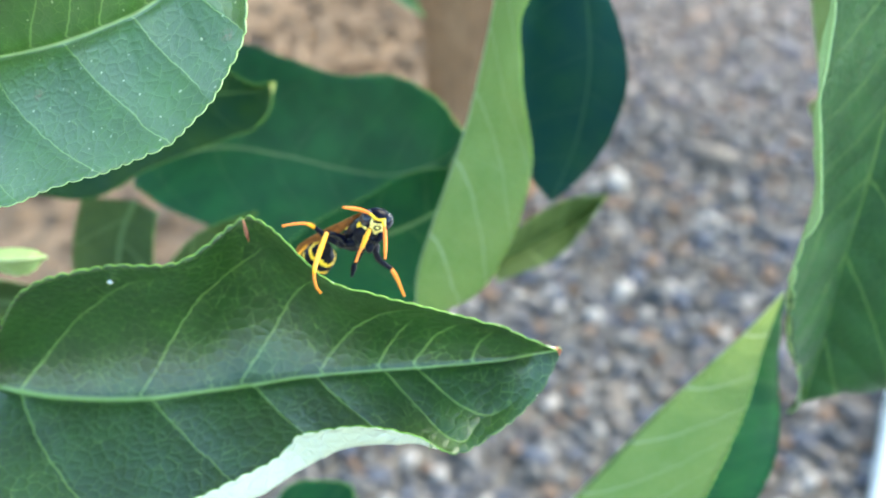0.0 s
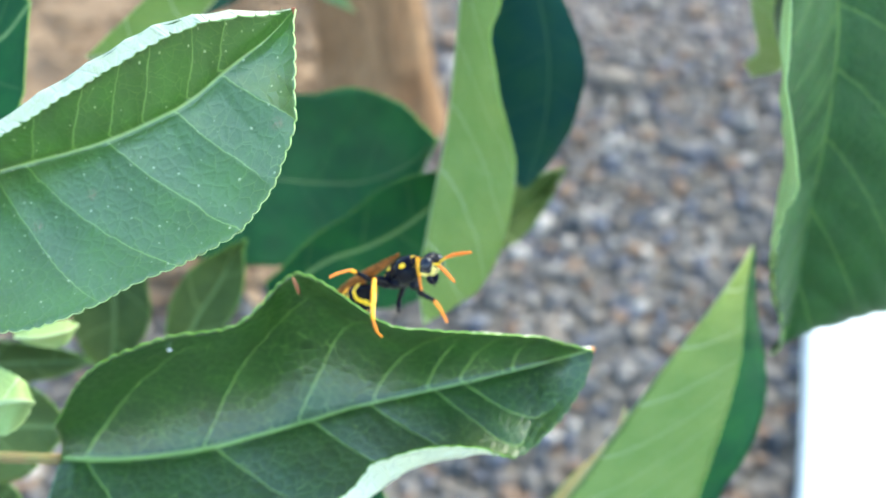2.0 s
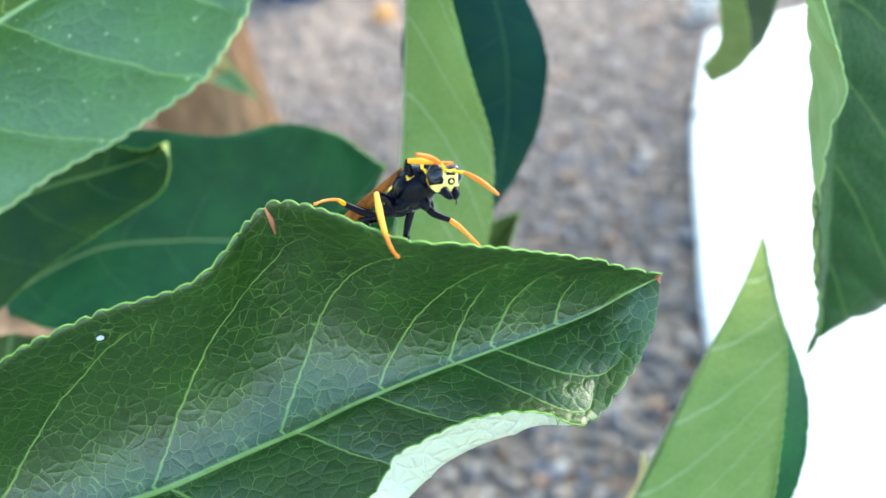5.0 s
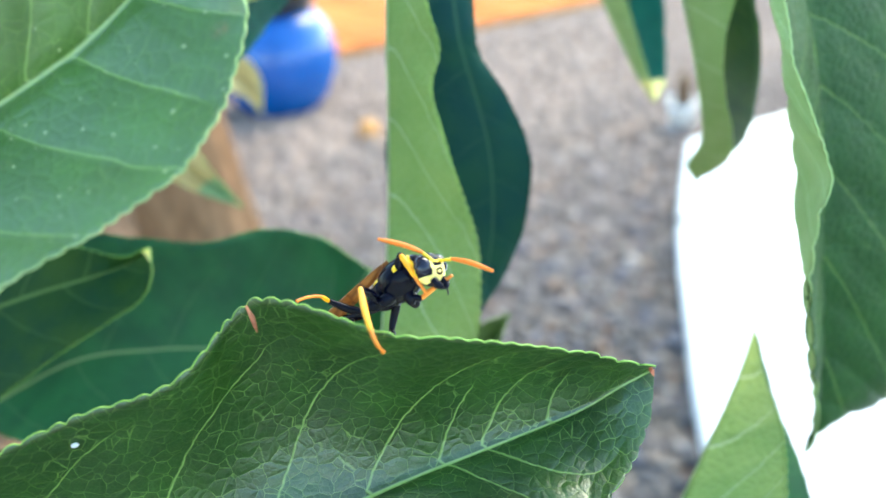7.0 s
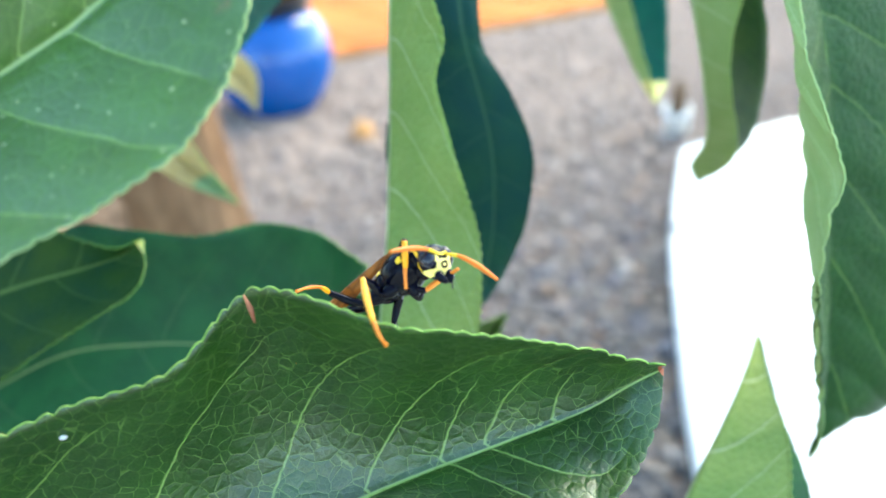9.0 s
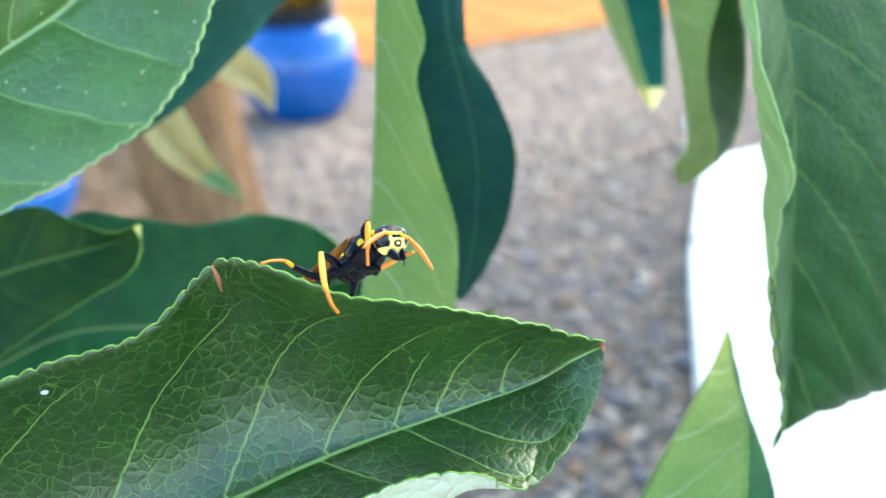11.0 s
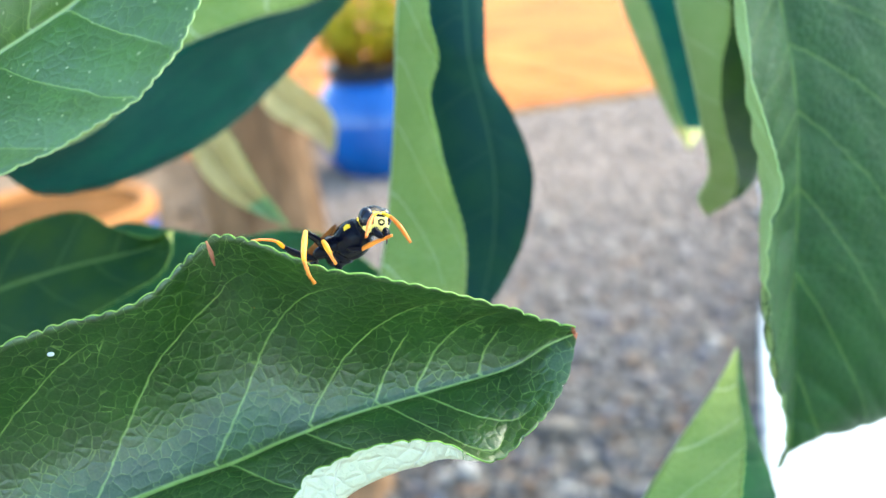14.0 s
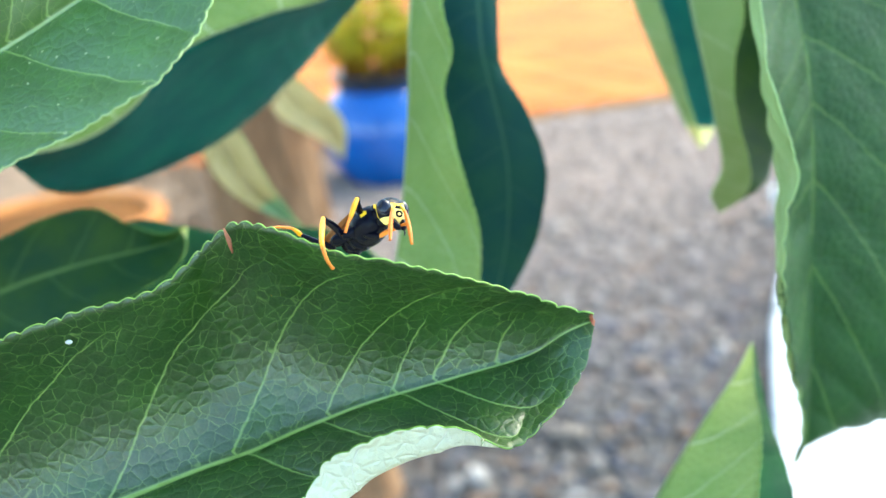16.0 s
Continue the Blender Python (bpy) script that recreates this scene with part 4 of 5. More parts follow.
def pot_plant():
    rng = random.Random(5)
    plant = tagged(new("potted_plant"), "bushy yellow-green plant with a few pink flowers in the blue pot", "plant")
    plant.location = (POT_AT[0], POT_AT[1], 0.31)
    stems, verts, faces, pv, pf = bmesh.new(), [], [], [], []
    for _ in range(150):
        a, lean, l = rng.uniform(0, 6.28), rng.uniform(0.1, 0.95), rng.uniform(0.14, 0.32)
        tip = Vector((math.cos(a) * math.sin(lean) * l, math.sin(a) * math.sin(lean) * l, math.cos(lean) * l))
        root = Vector((math.cos(a) * 0.085, math.sin(a) * 0.085, 0.0))
        tube(stems, [root, (root + tip) * 0.5 + Vector((0, 0, 0.02)), tip], [0.003, 0.0025, 0.0015], 5)
        for k in range(9):
            f = 0.35 + 0.65 * k / 8
            p = root.lerp(tip, f) + Vector((0, 0, 0.04 * f * (1 - f)))
            m = Matrix.Translation(p) @ Euler((rng.uniform(-0.7, 0.7), rng.uniform(-0.9, 0.4), rng.uniform(0, 6.28))).to_matrix().to_4x4()
            s = rng.uniform(0.022, 0.040)
            to_v, to_f = (pv, pf) if k == 8 and rng.random() < 0.35 else (verts, faces)
            i = len(to_v)
            for q in ((0, 0, 0), (0.35, 0.24, 0.05), (0.75, 0.2, 0.04), (1.05, 0, -0.05), (0.75, -0.2, 0.04), (0.35, -0.24, 0.05), (0.5, 0, -0.06)):
                to_v.append(m @ (Vector(q) * s))
            to_f += [(i, i + 1, i + 6), (i + 1, i + 2, i + 6), (i + 2, i + 3, i + 6), (i + 3, i + 4, i + 6), (i + 4, i + 5, i + 6), (i + 5, i, i + 6)]
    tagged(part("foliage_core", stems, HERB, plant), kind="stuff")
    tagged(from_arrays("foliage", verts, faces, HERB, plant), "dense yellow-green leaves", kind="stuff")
    tagged(from_arrays("flowers", pv, pf, BLOSSOM, plant), "small pink flowers", kind="stuff")


pot_plant()

# ---- the apple tree's leaves ----
tree = tagged(new("apple_tree_branch"), "low apple branch with serrated green leaves, some curled", "tree branch")
tree.location = (0, 0.15, 0.75)


def grow(name, blade, rib, skins, fine, label, **more):
    ob = leaf(name, blade, rib, skins, fine, label=label, **more)
    ob.parent = tree
    ob.location = Vector(blade.at) - tree.location
    return ob


TOP, DUSTY, DARK, OLIVE, YELLOWED = (LEAF_TOP, LEAF_FELT), (LEAF_DUSTY, LEAF_FELT), (LEAF_DARK, LEAF_UNDER), (LEAF_OLIVE, LEAF_OLIVE), (LEAF_YELLOW, LEAF_YELLOW)
TEALS = (LEAF_TEAL, LEAF_UNDER)
GREEN = (LEAF_TOP, LEAF_UNDER)
grow("leaf", MAIN, 1, TOP, (300, 26), "glossy green apple leaf with pale veins, margin curled to its felted underside", arch=0.17, hollow=0.75, tooth=0.5, pitch=2.2, quilt=0.2, tip=(TIP_RED, 0.984), drawn=MAIN_VEINS)
grow("leaf", UPPER, 2, DUSTY, (280, 24), "green apple leaf with pale specks and a curled white-felted margin", arch=0.04, tooth=0.4, quilt=0.2, ruffle=0.0, rim=LEAF_RIM, tip=(TIP_RED, 0.985), drawn=UPPER_VEINS)
grow("leaf", PALE, 1, GREEN, (200, 16), "pale apple leaf hanging down, showing its light underside")
grow("leaf", DUSKY, 1, TEALS, (160, 16), "dark blue-green apple leaf hanging in shade")
grow("leaf", BEHIND, 1, (LEAF_BEHIND, LEAF_UNDER), (140, 14), "broad dark green leaf with a pale midrib", ruffle=0.6)
grow("leaf", CURLED, 1, (LEAF_CURLED, LEAF_UNDER), (140, 14), "dark green curled leaf with a yellowing tip", tip=(TIP_YELLOW, 0.95))
grow("leaf", SHADED, 1, DARK, (120, 12), "dark green leaf half hidden in shade")
grow("leaf", BROAD, 2, (LEAF_DEEP, LEAF_LIGHT), (260, 20), "broad deep green leaf with a wavy light margin", quilt=0.3, rim=LEAF_RIM)
grow("leaf", LOWER, 1, DARK, (220, 16), "pointed folded leaf, pale underside and dark upper side")
grow("leaf", STRIP, 1, YELLOWED, (60, 8), "narrow sunlit yellow-green leaf")
grow("leaf", HANGING, 1, (LEAF_CURLED, LEAF_LIGHT), (120, 12), "small hanging leaf, half pale and half dark")
grow("leaf", TEAL, 1, (LEAF_AQUA, LEAF_LIGHT), (90, 10), "narrow blue-green leaf with a pale yellow tip", tip=(TIP_YELLOW, 0.80))
grow("leaf", FAR_TEAL, 1, TEALS, (140, 12), "long folded leaf, one half pale green and one dark teal", tones=(LEAF_UNDER, LEAF_AQUA))
grow("leaf", YELLOWED_LEAF, 1, YELLOWED, (60, 10), "withered pale yellow leaf with a greenish tip", tip=(TIP_GREEN, 0.80))
grow("leaf", YELLOWED2, 1, YELLOWED, (60, 10), "withered yellow-green leaf")
grow("leaf", OLIVE_LEAF, 1, OLIVE, (70, 10), "small olive leaf with a green tip")
grow("leaf", OLIVE2, 1, OLIVE, (70, 10), "small olive-green leaf seen from below")
grow("leaf", LOWSMALL, 1, OLIVE, (70, 10), "small green leaf under the others")
grow("leaf", LOWPALE, 1, OLIVE, (70, 10), "pale grey-green leaf seen from below")
grow("leaf", CORNER, 1, DARK, (80, 12), "dark green leaf with a pale margin")
grow("leaf", BOTTOMLEFT, 1, OLIVE, (60, 10), "small olive leaf low on the branch")
grow("leaf", BOTTOM, 1, DARK, (60, 10), "dark green leaf low on the branch")

grow("leaf", ROUNDPALE, 1, (LEAF_UNDER, LEAF_LIGHT), (60, 10), "small rolled leaf showing its pale felted underside")
grow("leaf", CURLPALE, 1, (LEAF_UNDER, LEAF_LIGHT), (60, 10), "small rolled leaf with a pale felted rim")
grow("leaf", UNDERSTORY, 1, OLIVE, (60, 10), "olive leaf seen from below, under the others")
bm = bmesh.new()
tube(bm, [Vector(p) - tree.location for p in ((-0.0034, 0.1209, 0.7832), (-0.0030, 0.1203, 0.7820), (-0.0029, 0.1201, 0.7812), (-0.0028, 0.1203, 0.7804))], [0.0001, 0.00028, 0.0002, 0.0001], 8)
part("torn_bit", bm, TIP_RED, tree, "red-brown withered bit of torn margin")
bm = bmesh.new()
bmesh.ops.create_icosphere(bm, subdivisions=2, radius=0.00035)
bmesh.ops.transform(bm, matrix=Matrix.Translation(Vector((-0.0222, 0.1218, 0.7719)) - tree.location) @ Matrix.Diagonal((1.2, 0.6, 0.8, 1)), verts=bm.verts)
part("speck", bm, SPECK, tree, "white speck on the leaf")


# ---- what carries the leaves ----
BARK = plain("grey-brown bark", (0.11, 0.085, 0.065), (0.17, 0.14, 0.11), 60, 0.85, 0.2, 0.7, 0.003)


def trunk_material():
    m = Nodes("furrowed bark", 0.85, 0.2)
    p = m.coords("object")
    tall = m.node("Mapping", Vector=p, Scale=(1.0, 1.0, 0.35))
    wide = m.ramp(m.noise(16.0, tall, 5.0), 0.36, 0.64)
    grain = m.noise(95.0, tall, 5.0)
    tone = m.mix(wide, (0.19, 0.098, 0.050), (0.32, 0.19, 0.108))
    m.put("Base Color", m.mix(m.math("MULTIPLY", m.ramp(grain, 0.42, 0.68), 0.6), tone, (0.10, 0.06, 0.036)))
    m.put("Normal", m.bump(grain, 0.8, 0.006))
    return m.mat


TRUNK_BARK = trunk_material()
SHOOT = plain("green-red shoot", (0.20, 0.22, 0.07), (0.26, 0.16, 0.07), 200, 0.6, 0.35, 0.2, 0.0004)


def wood(name, points, radii, material, label, count=30, sides=14):
    bm = bmesh.new()
    p = curve_through(points, count)
    r = [float(x) for x in np.interp(np.linspace(0, 1, count), np.linspace(0, 1, len(radii)), radii)]
    r = [x * (1 + 0.10 * noise.noise(Vector((i * 0.7, x * 90, 2)))) for i, x in enumerate(r)]
    tube(bm, [Vector(q) - tree.location for q in p], r, sides)
    return part(name, bm, material, tree, label)


def trunk_mesh():
    """The trunk leans; its bark is broken into long plates between furrows."""
    p = curve_through([(0.068, 1.42, -0.03), (0.066, 1.42, 0.10), (0.060, 1.42, 0.22), (0.034, 1.42, 0.38), (0.012, 1.41, 0.55), (-0.03, 1.37, 0.78), (-0.09, 1.27, 1.08), (-0.15, 1.12, 1.45), (-0.20, 0.95, 1.85)], 150)
    r = np.interp(np.linspace(0, 1, 150), [0, 0.06, 0.16, 0.4, 0.7, 1.0], [0.105, 0.090, 0.080, 0.074, 0.058, 0.040])
    around = 96
    verts, faces = [], []
    for i in range(150):
        c = Vector(p[i])
        for k in range(around):
            a = 2 * math.pi * k / around
            q = Vector((math.cos(a) * 2.6, math.sin(a) * 2.6, i * 0.035))
            furrow = abs(noise.noise(q * 1.3 + Vector((0, 0, 9)))) + 0.6 * abs(noise.noise(q * 2.9))
            plate = min(furrow * 2.2, 1.0)
            swell = 0.05 * noise.noise(Vector((math.cos(a), math.sin(a), i * 0.02)))
            verts.append(c + Vector((math.cos(a), math.sin(a), 0.0)) * (r[i] * (1 + swell) + 0.009 * (plate - 0.7) + 0.002 * noise.noise(q * 9)) - Vector(tree.location))
    for i in range(149):
        for k in range(around):
            n = (k + 1) % around
            faces.append((i * around + k, i * around + n, (i + 1) * around + n, (i + 1) * around + k))
    faces += [tuple(range(around))[::-1], tuple(149 * around + k for k in range(around))]
    return tagged(from_arrays("trunk", verts, faces, TRUNK_BARK, tree), "leaning apple trunk with furrowed brown bark")


trunk_mesh()
wood("bough", [(-0.11, 1.20, 1.20), (-0.40, 0.75, 1.12), (-0.46, 0.35, 0.92), (-0.34, 0.16, 0.78), (-0.18, 0.14, 0.745), (-0.085, 0.137, 0.745)], [0.022, 0.014, 0.010, 0.007, 0.004, 0.0028], BARK, "thin leafy side bough", 44)
wood("bough", [(-0.16, 1.08, 1.50), (-0.16, 0.75, 1.42), (-0.08, 0.42, 1.20), (0.02, 0.28, 1.02), (0.08, 0.245, 0.955), (0.22, 0.25, 0.93)], [0.020, 0.014, 0.009, 0.006, 0.005, 0.003], BARK, "thin leafy side bough", 44)


def crown():
    """Unseen tree leaves, added overhead to dim the sky and shade what hangs below."""
    rng = np.random.default_rng(21)
    base = np.array([(0, 0, 0), (0.25, 0.20, 0.03), (0.6, 0.24, 0.02), (1.0, 0, -0.06), (0.6, -0.24, 0.02), (0.25, -0.20, 0.03), (0.45, 0, -0.04)])
    tris = np.array([(0, 1, 6), (1, 2, 6), (2, 3, 6), (3, 4, 6), (4, 5, 6), (5, 0, 6)])
    verts, faces = [], []
    for _ in range(CROWN_LEAVES):
        a, d = rng.uniform(0, 2 * math.pi), 0.75 * math.sqrt(rng.uniform(0, 1))
        at = Vector((-0.06 + d * math.cos(a), 0.35 + d * math.sin(a), 1.22 + 0.35 * d * d + rng.uniform(0, 0.5)))
        turn = Euler((rng.normal(0.2, 0.5), rng.normal(0.5, 0.4), rng.uniform(0, 6.28))).to_matrix()
        size = rng.uniform(0.06, 0.10)
        k = len(verts)
        verts += [at + turn @ Vector(q * size) - tree.location for q in base]
        faces += [tuple(int(t) + k for t in f) for f in tris]
    tagged(from_arrays("crown", verts, faces, LEAF_CROWN, tree), "loose unseen crown of green apple leaves, added to shade the branch below", kind="stuff")


CROWN_LEAVES = 420
for x, y, z in ((0.35, 0.30, 1.55), (-0.50, 0.10, 1.50), (0.10, -0.20, 1.50), (-0.25, -0.15, 1.62), (0.30, 0.75, 1.60), (-0.55, 0.60, 1.48)):
    wood("twig", [(-0.19, 0.97, 1.80), (0.35 * x - 0.12, 0.4 * y + 0.55, 1.78), (0.75 * x - 0.04, 0.8 * y + 0.16, 0.5 * z + 0.86), (x, y, z)], [0.014, 0.010, 0.006, 0.003], BARK, "thin brown twig in the unseen crown", 20, 8)
crown()


def stalk(blade, *via):
    """The petiole: from the bough to the foot of a blade and on along its rib."""
    rows = np.array(blade.rows)
    foot = Vector(rows[1 if len(rows) < 4 or blade is MAIN else 2][0]) / 1000 + Vector(blade.at)
    wood("petiole", [*via, foot], [0.0013, 0.0008, 0.0009], SHOOT, "thin green petiole", 16, 8)


stalk(MAIN, (-0.085, 0.137, 0.745), (-0.065, 0.132, 0.7465))
stalk(PALE, (0.050, 0.243, 0.95), (0.050, 0.235, 0.90))
stalk(DUSKY, (0.060, 0.243, 0.95), (0.060, 0.235, 0.90))
stalk(BROAD, (0.120, 0.243, 0.95), (0.120, 0.235, 0.90))
stalk(HANGING, (0.130, 0.243, 0.95), (0.130, 0.235, 0.90))
stalk(TEAL, (0.140, 0.243, 0.95), (0.140, 0.235, 0.90))
HEAD_ROWS = [
    (0, 2.85, 6.82, 8.4, 30, 0, 0),
    (0.5, 3.4, 6.2, 8.45, 60, 10, 0),
    (1, 4.3, 6.39, 8.14, 35, 20, 0),
    (1.5, 4.49, 6.18, 8.61, 55, 8, 0),
    (2, 4.61, 6.0, 8.4, 62, 5, 0),
    (2.5, 3.86, 6.15, 8.72, 56, 5, 0),
    (3, 4.2, 6.3, 7.96, 50, -2, 0),
    (3.5, 4.02, 6.33, 7.79, 46, -5, 0),
    (4, 3.98, 6.4, 7.54, 40, -10, 0),
    (6.3, 4.84, 6.26, 7.34, 46, -12, 0),
    (7, 4.39, 6.22, 7.54, 50, -18, -4),
    (7.5, 4.68, 6.25, 7.7, 48, -18, -6),
    (8, 4.38, 6.25, 7.8, 46, -18, -6),
    (9, 4.39, 6.25, 7.44, 46, -15, -6),
    (11.5, 4.65, 6.26, 7.25, 40, -15, -4),
    (12.5, 4.71, 6.37, 7.47, 40, -15, -4),
    (13.5, 5.01, 6.38, 7.59, 42, -15, -4),
    (14.5, 4.87, 6.24, 7.51, 46, -15, -4),
    (15, 4.83, 6.29, 7.63, 46, -15, -4),
    (16, 5.03, 6.18, 6.94, 46, -15, -4),
]
NEAR_FEELER = [(0, -0.48, -0.84, 0.27), (0.5, -0.43, -0.90, -0.03), (1, 0.01, -0.53, -0.85), (1.5, 0.35, -0.47, -0.81), (2, 0.55, -0.84, -0.05), (2.5, -0.75, -0.66, -0.10), (3, -0.85, -0.45, 0.27), (3.5, -0.63, -0.75, 0.23), (4, -0.39, -0.91, 0.15), (6.3, -0.75, -0.39, 0.53), (7, -0.91, -0.18, 0.38), (7.5, -0.64, -0.77, -0.05), (8, -0.69, -0.47, 0.55), (9, -0.74, -0.67, 0.04), (11.5, -0.38, -0.87, -0.30), (12.5, -0.35, -0.82, -0.46), (13.5, -0.10, -0.88, -0.46), (14.5, 0.01, -0.83, -0.55), (15, 0.05, -0.82, -0.57), (16, 0.06, -0.71, -0.70)]
FAR_FEELER = [(0, 0.43, -0.72, -0.55), (0.5, 0.99, 0.00, -0.17), (1, 0.17, -0.45, -0.88), (1.5, 0.61, -0.65, 0.45), (2, 0.73, -0.46, 0.51), (2.5, 0.79, -0.23, 0.57), (3, 0.87, -0.40, 0.30), (3.5, 0.82, -0.34, -0.46), (4, 0.73, -0.51, -0.45), (6.3, 0.84, -0.49, -0.24), (7, 0.88, -0.44, -0.16), (7.5, 0.89, -0.45, 0.05), (8, 0.95, -0.31, -0.03), (9, 0.84, -0.37, -0.40), (11.5, 0.61, -0.51, -0.60), (12.5, 0.65, -0.47, -0.59), (13.5, 0.67, -0.58, -0.46), (14.5, 0.56, -0.54, -0.62), (15, 0.63, -0.48, -0.61), (16, 0.33, -0.58, -0.74)]
NEAR_KNEE = [(0, 2.66, 5.40, 7.50), (0.5, 0.19, 5.40, 8.85), (1, 2.08, 5.40, 8.02), (1.5, 0.34, 5.40, 9.45), (2, 2.96, 5.40, 9.37), (2.5, 0.50, 5.40, 8.39), (3, 1.70, 5.40, 9.49), (3.5, 2.45, 5.40, 9.30), (4, 1.11, 5.40, 9.36), (6.3, 0.66, 5.40, 8.61), (7, 1.56, 5.40, 9.06), (7.5, 1.54, 5.40, 8.82), (8, 0.10, 5.40, 8.55), (8.5, -2.53, 5.40, 7.84), (9, 1.51, 5.40, 9.46), (11.5, 2.30, 5.40, 8.74), (12, 0.66, 5.40, 7.82), (12.5, 0.95, 5.40, 8.69), (13, 0.19, 5.40, 8.23), (13.5, -1.26, 5.40, 5.49), (14, -0.49, 5.40, 4.86), (14.5, -0.66, 5.40, 4.79), (15, 0.49, 5.40, 8.15), (15.5, 0.80, 5.40, 7.98), (16, 1.15, 5.40, 8.26)]
NEAR_SHIN = [(0, -0.01, -0.60, -0.80), (0.5, 0.54, -0.60, -0.59), (1, 0.36, 0.00, -0.93), (1.5, 0.55, -0.83, -0.13), (2, 0.23, 0.00, -0.97), (2.5, 0.90, -0.39, 0.20), (3, 0.82, -0.48, 0.30), (3.5, 0.96, -0.29, 0.01), (4, 0.99, 0.00, 0.17), (6.3, 0.81, -0.29, -0.50), (7, 0.55, 0.00, -0.83), (7.5, 0.44, 0.00, -0.90), (8, 0.63, -0.51, 0.58), (8.5, 0.64, -0.47, -0.60), (9, 0.05, 0.00, -1.00), (11.5, 0.12, -0.34, -0.93), (12, 0.20, -0.50, -0.84), (12.5, 0.10, 0.00, -1.00), (13, -0.03, -0.09, -1.00), (13.5, 0.61, -0.44, -0.66), (14, 0.47, -0.69, -0.54), (14.5, 0.53, -0.70, -0.48), (15, -0.12, -0.30, -0.95), (15.5, 0.13, 0.00, -0.99), (16, -0.15, -0.46, -0.87)]


# ---- the wasp ----
def shiny(name, colour, other, rough, spec=0.5):
    return plain(name, colour, other, 900, rough, spec, 0.12, 0.0001)


W_BLACK = shiny("black shell", (0.0012, 0.0018, 0.007), (0.0025, 0.0035, 0.012), 0.14, 0.11)
W_YELLOW = shiny("yellow shell", (0.86, 0.60, 0.03), (0.80, 0.52, 0.02), 0.4)
W_PALE = shiny("pale yellow face", (0.92, 0.80, 0.30), (0.88, 0.72, 0.18), 0.4)
W_LEG = shiny("yellow-orange leg", (0.90, 0.42, 0.012), (0.85, 0.36, 0.01), 0.42)
W_FOOT = shiny("orange foot", (0.80, 0.25, 0.02), (0.72, 0.20, 0.02), 0.5)
W_FEELER = shiny("orange feeler", (0.82, 0.21, 0.015), (0.74, 0.17, 0.012), 0.5)
W_EYE = shiny("dark compound eye", (0.003, 0.005, 0.016), (0.006, 0.010, 0.030), 0.14, 0.5)
W_JAW = shiny("dark brown jaw", (0.02, 0.008, 0.005), (0.008, 0.004, 0.003), 0.35)


def wing_material():
    m = Nodes("amber wing", 0.3, 0.5)
    uv = m.coords("object")
    cells = m.node("TexVoronoi", props=(("feature", "DISTANCE_TO_EDGE"),), Vector=uv, Scale=420.0)
    vein = m.node("MapRange", i0=cells, i1=0.0, i2=0.12, i3=1.0, i4=0.0)
    tone = m.mix(m.math("MULTIPLY", vein, 0.7), (0.30, 0.125, 0.03), (0.10, 0.04, 0.012))
    m.put("Base Color", tone)
    glow = m.node("BsdfTranslucent", Color=tone)
    clear = m.node("BsdfTransparent", Color=(1.0, 0.85, 0.6, 1))
    a = m.node("MixShader", Fac=0.45, i1=m.bsdf.outputs[0], i2=glow)
    b = m.node("MixShader", Fac=0.18, i1=a, i2=clear)
    m.t.links.new(b, m.t.nodes["Material Output"].inputs[0])
    return m.mat


W_WING = wing_material()
MM = 0.001
wasp = tagged(new("wasp"), "black and yellow paper wasp clinging to a leaf edge", "wasp")
# its space, in millimetres: x and z across the view, y away from the viewer, the planted middle foot at nought
WASP_AT = pose(0.0076, 0.111, 0.78, 67.82, 5.24, -17.46) @ pose(0, 0, 0, -90)
wasp.matrix_basis = WASP_AT


def shell(name, centre, radii, turn, tones, pick, parent, label="", size=1.0, rings=56, around=80, dent=None):
    """A smooth rounded body in millimetres; pick(p) chooses the tone of each facet in the body's own axes."""
    me = bpy.data.meshes.new(name)
    verts, faces = [], []
    for i in range(rings + 1):
        a = math.pi * i / rings
        for k in range(around):
            b = 2 * math.pi * k / around
            p = Vector((math.sin(a) * math.cos(b), math.sin(a) * math.sin(b), math.cos(a)))
            p = Vector((p.x * radii[0], p.y * radii[1], p.z * radii[2]))
            verts.append(dent(p) if dent else p)
    for i in range(rings):
        for k in range(around):
            n = (k + 1) % around
            faces.append((i * around + k, (i + 1) * around + k, (i + 1) * around + n, i * around + n))
    slots = [pick(sum((verts[j] for j in f), Vector()) / 4) for f in faces]
    m = Matrix.Translation(Vector(centre) * MM) @ turn.to_4x4()
    me.from_pydata([v * (MM * size) for v in verts], [], faces)
    for t in tones:
        me.materials.append(t)
    me.polygons.foreach_set("material_index", slots)
    me.shade_smooth()
    ob = new(name, me)
    ob.parent = parent
    ob.matrix_basis = m
    return tagged(ob, label) if label else ob


def along(direction, side=(0, 0, 1)):
    """The turn that lays z along direction and keeps x near side."""
    z = Vector(direction).normalized()
    x = Vector(side) - z * Vector(side).dot(z)
    if x.length < 1e-3:
        x = z.orthogonal()
    x.normalize()
    return Matrix((x, z.cross(x), z)).transposed()


# thorax: z runs from the waist to the neck, x to its back
thorax_axis = Vector((4.6, -3.0, 4.4))
thorax_turn = along(thorax_axis, (-0.55, -0.1, 0.8))


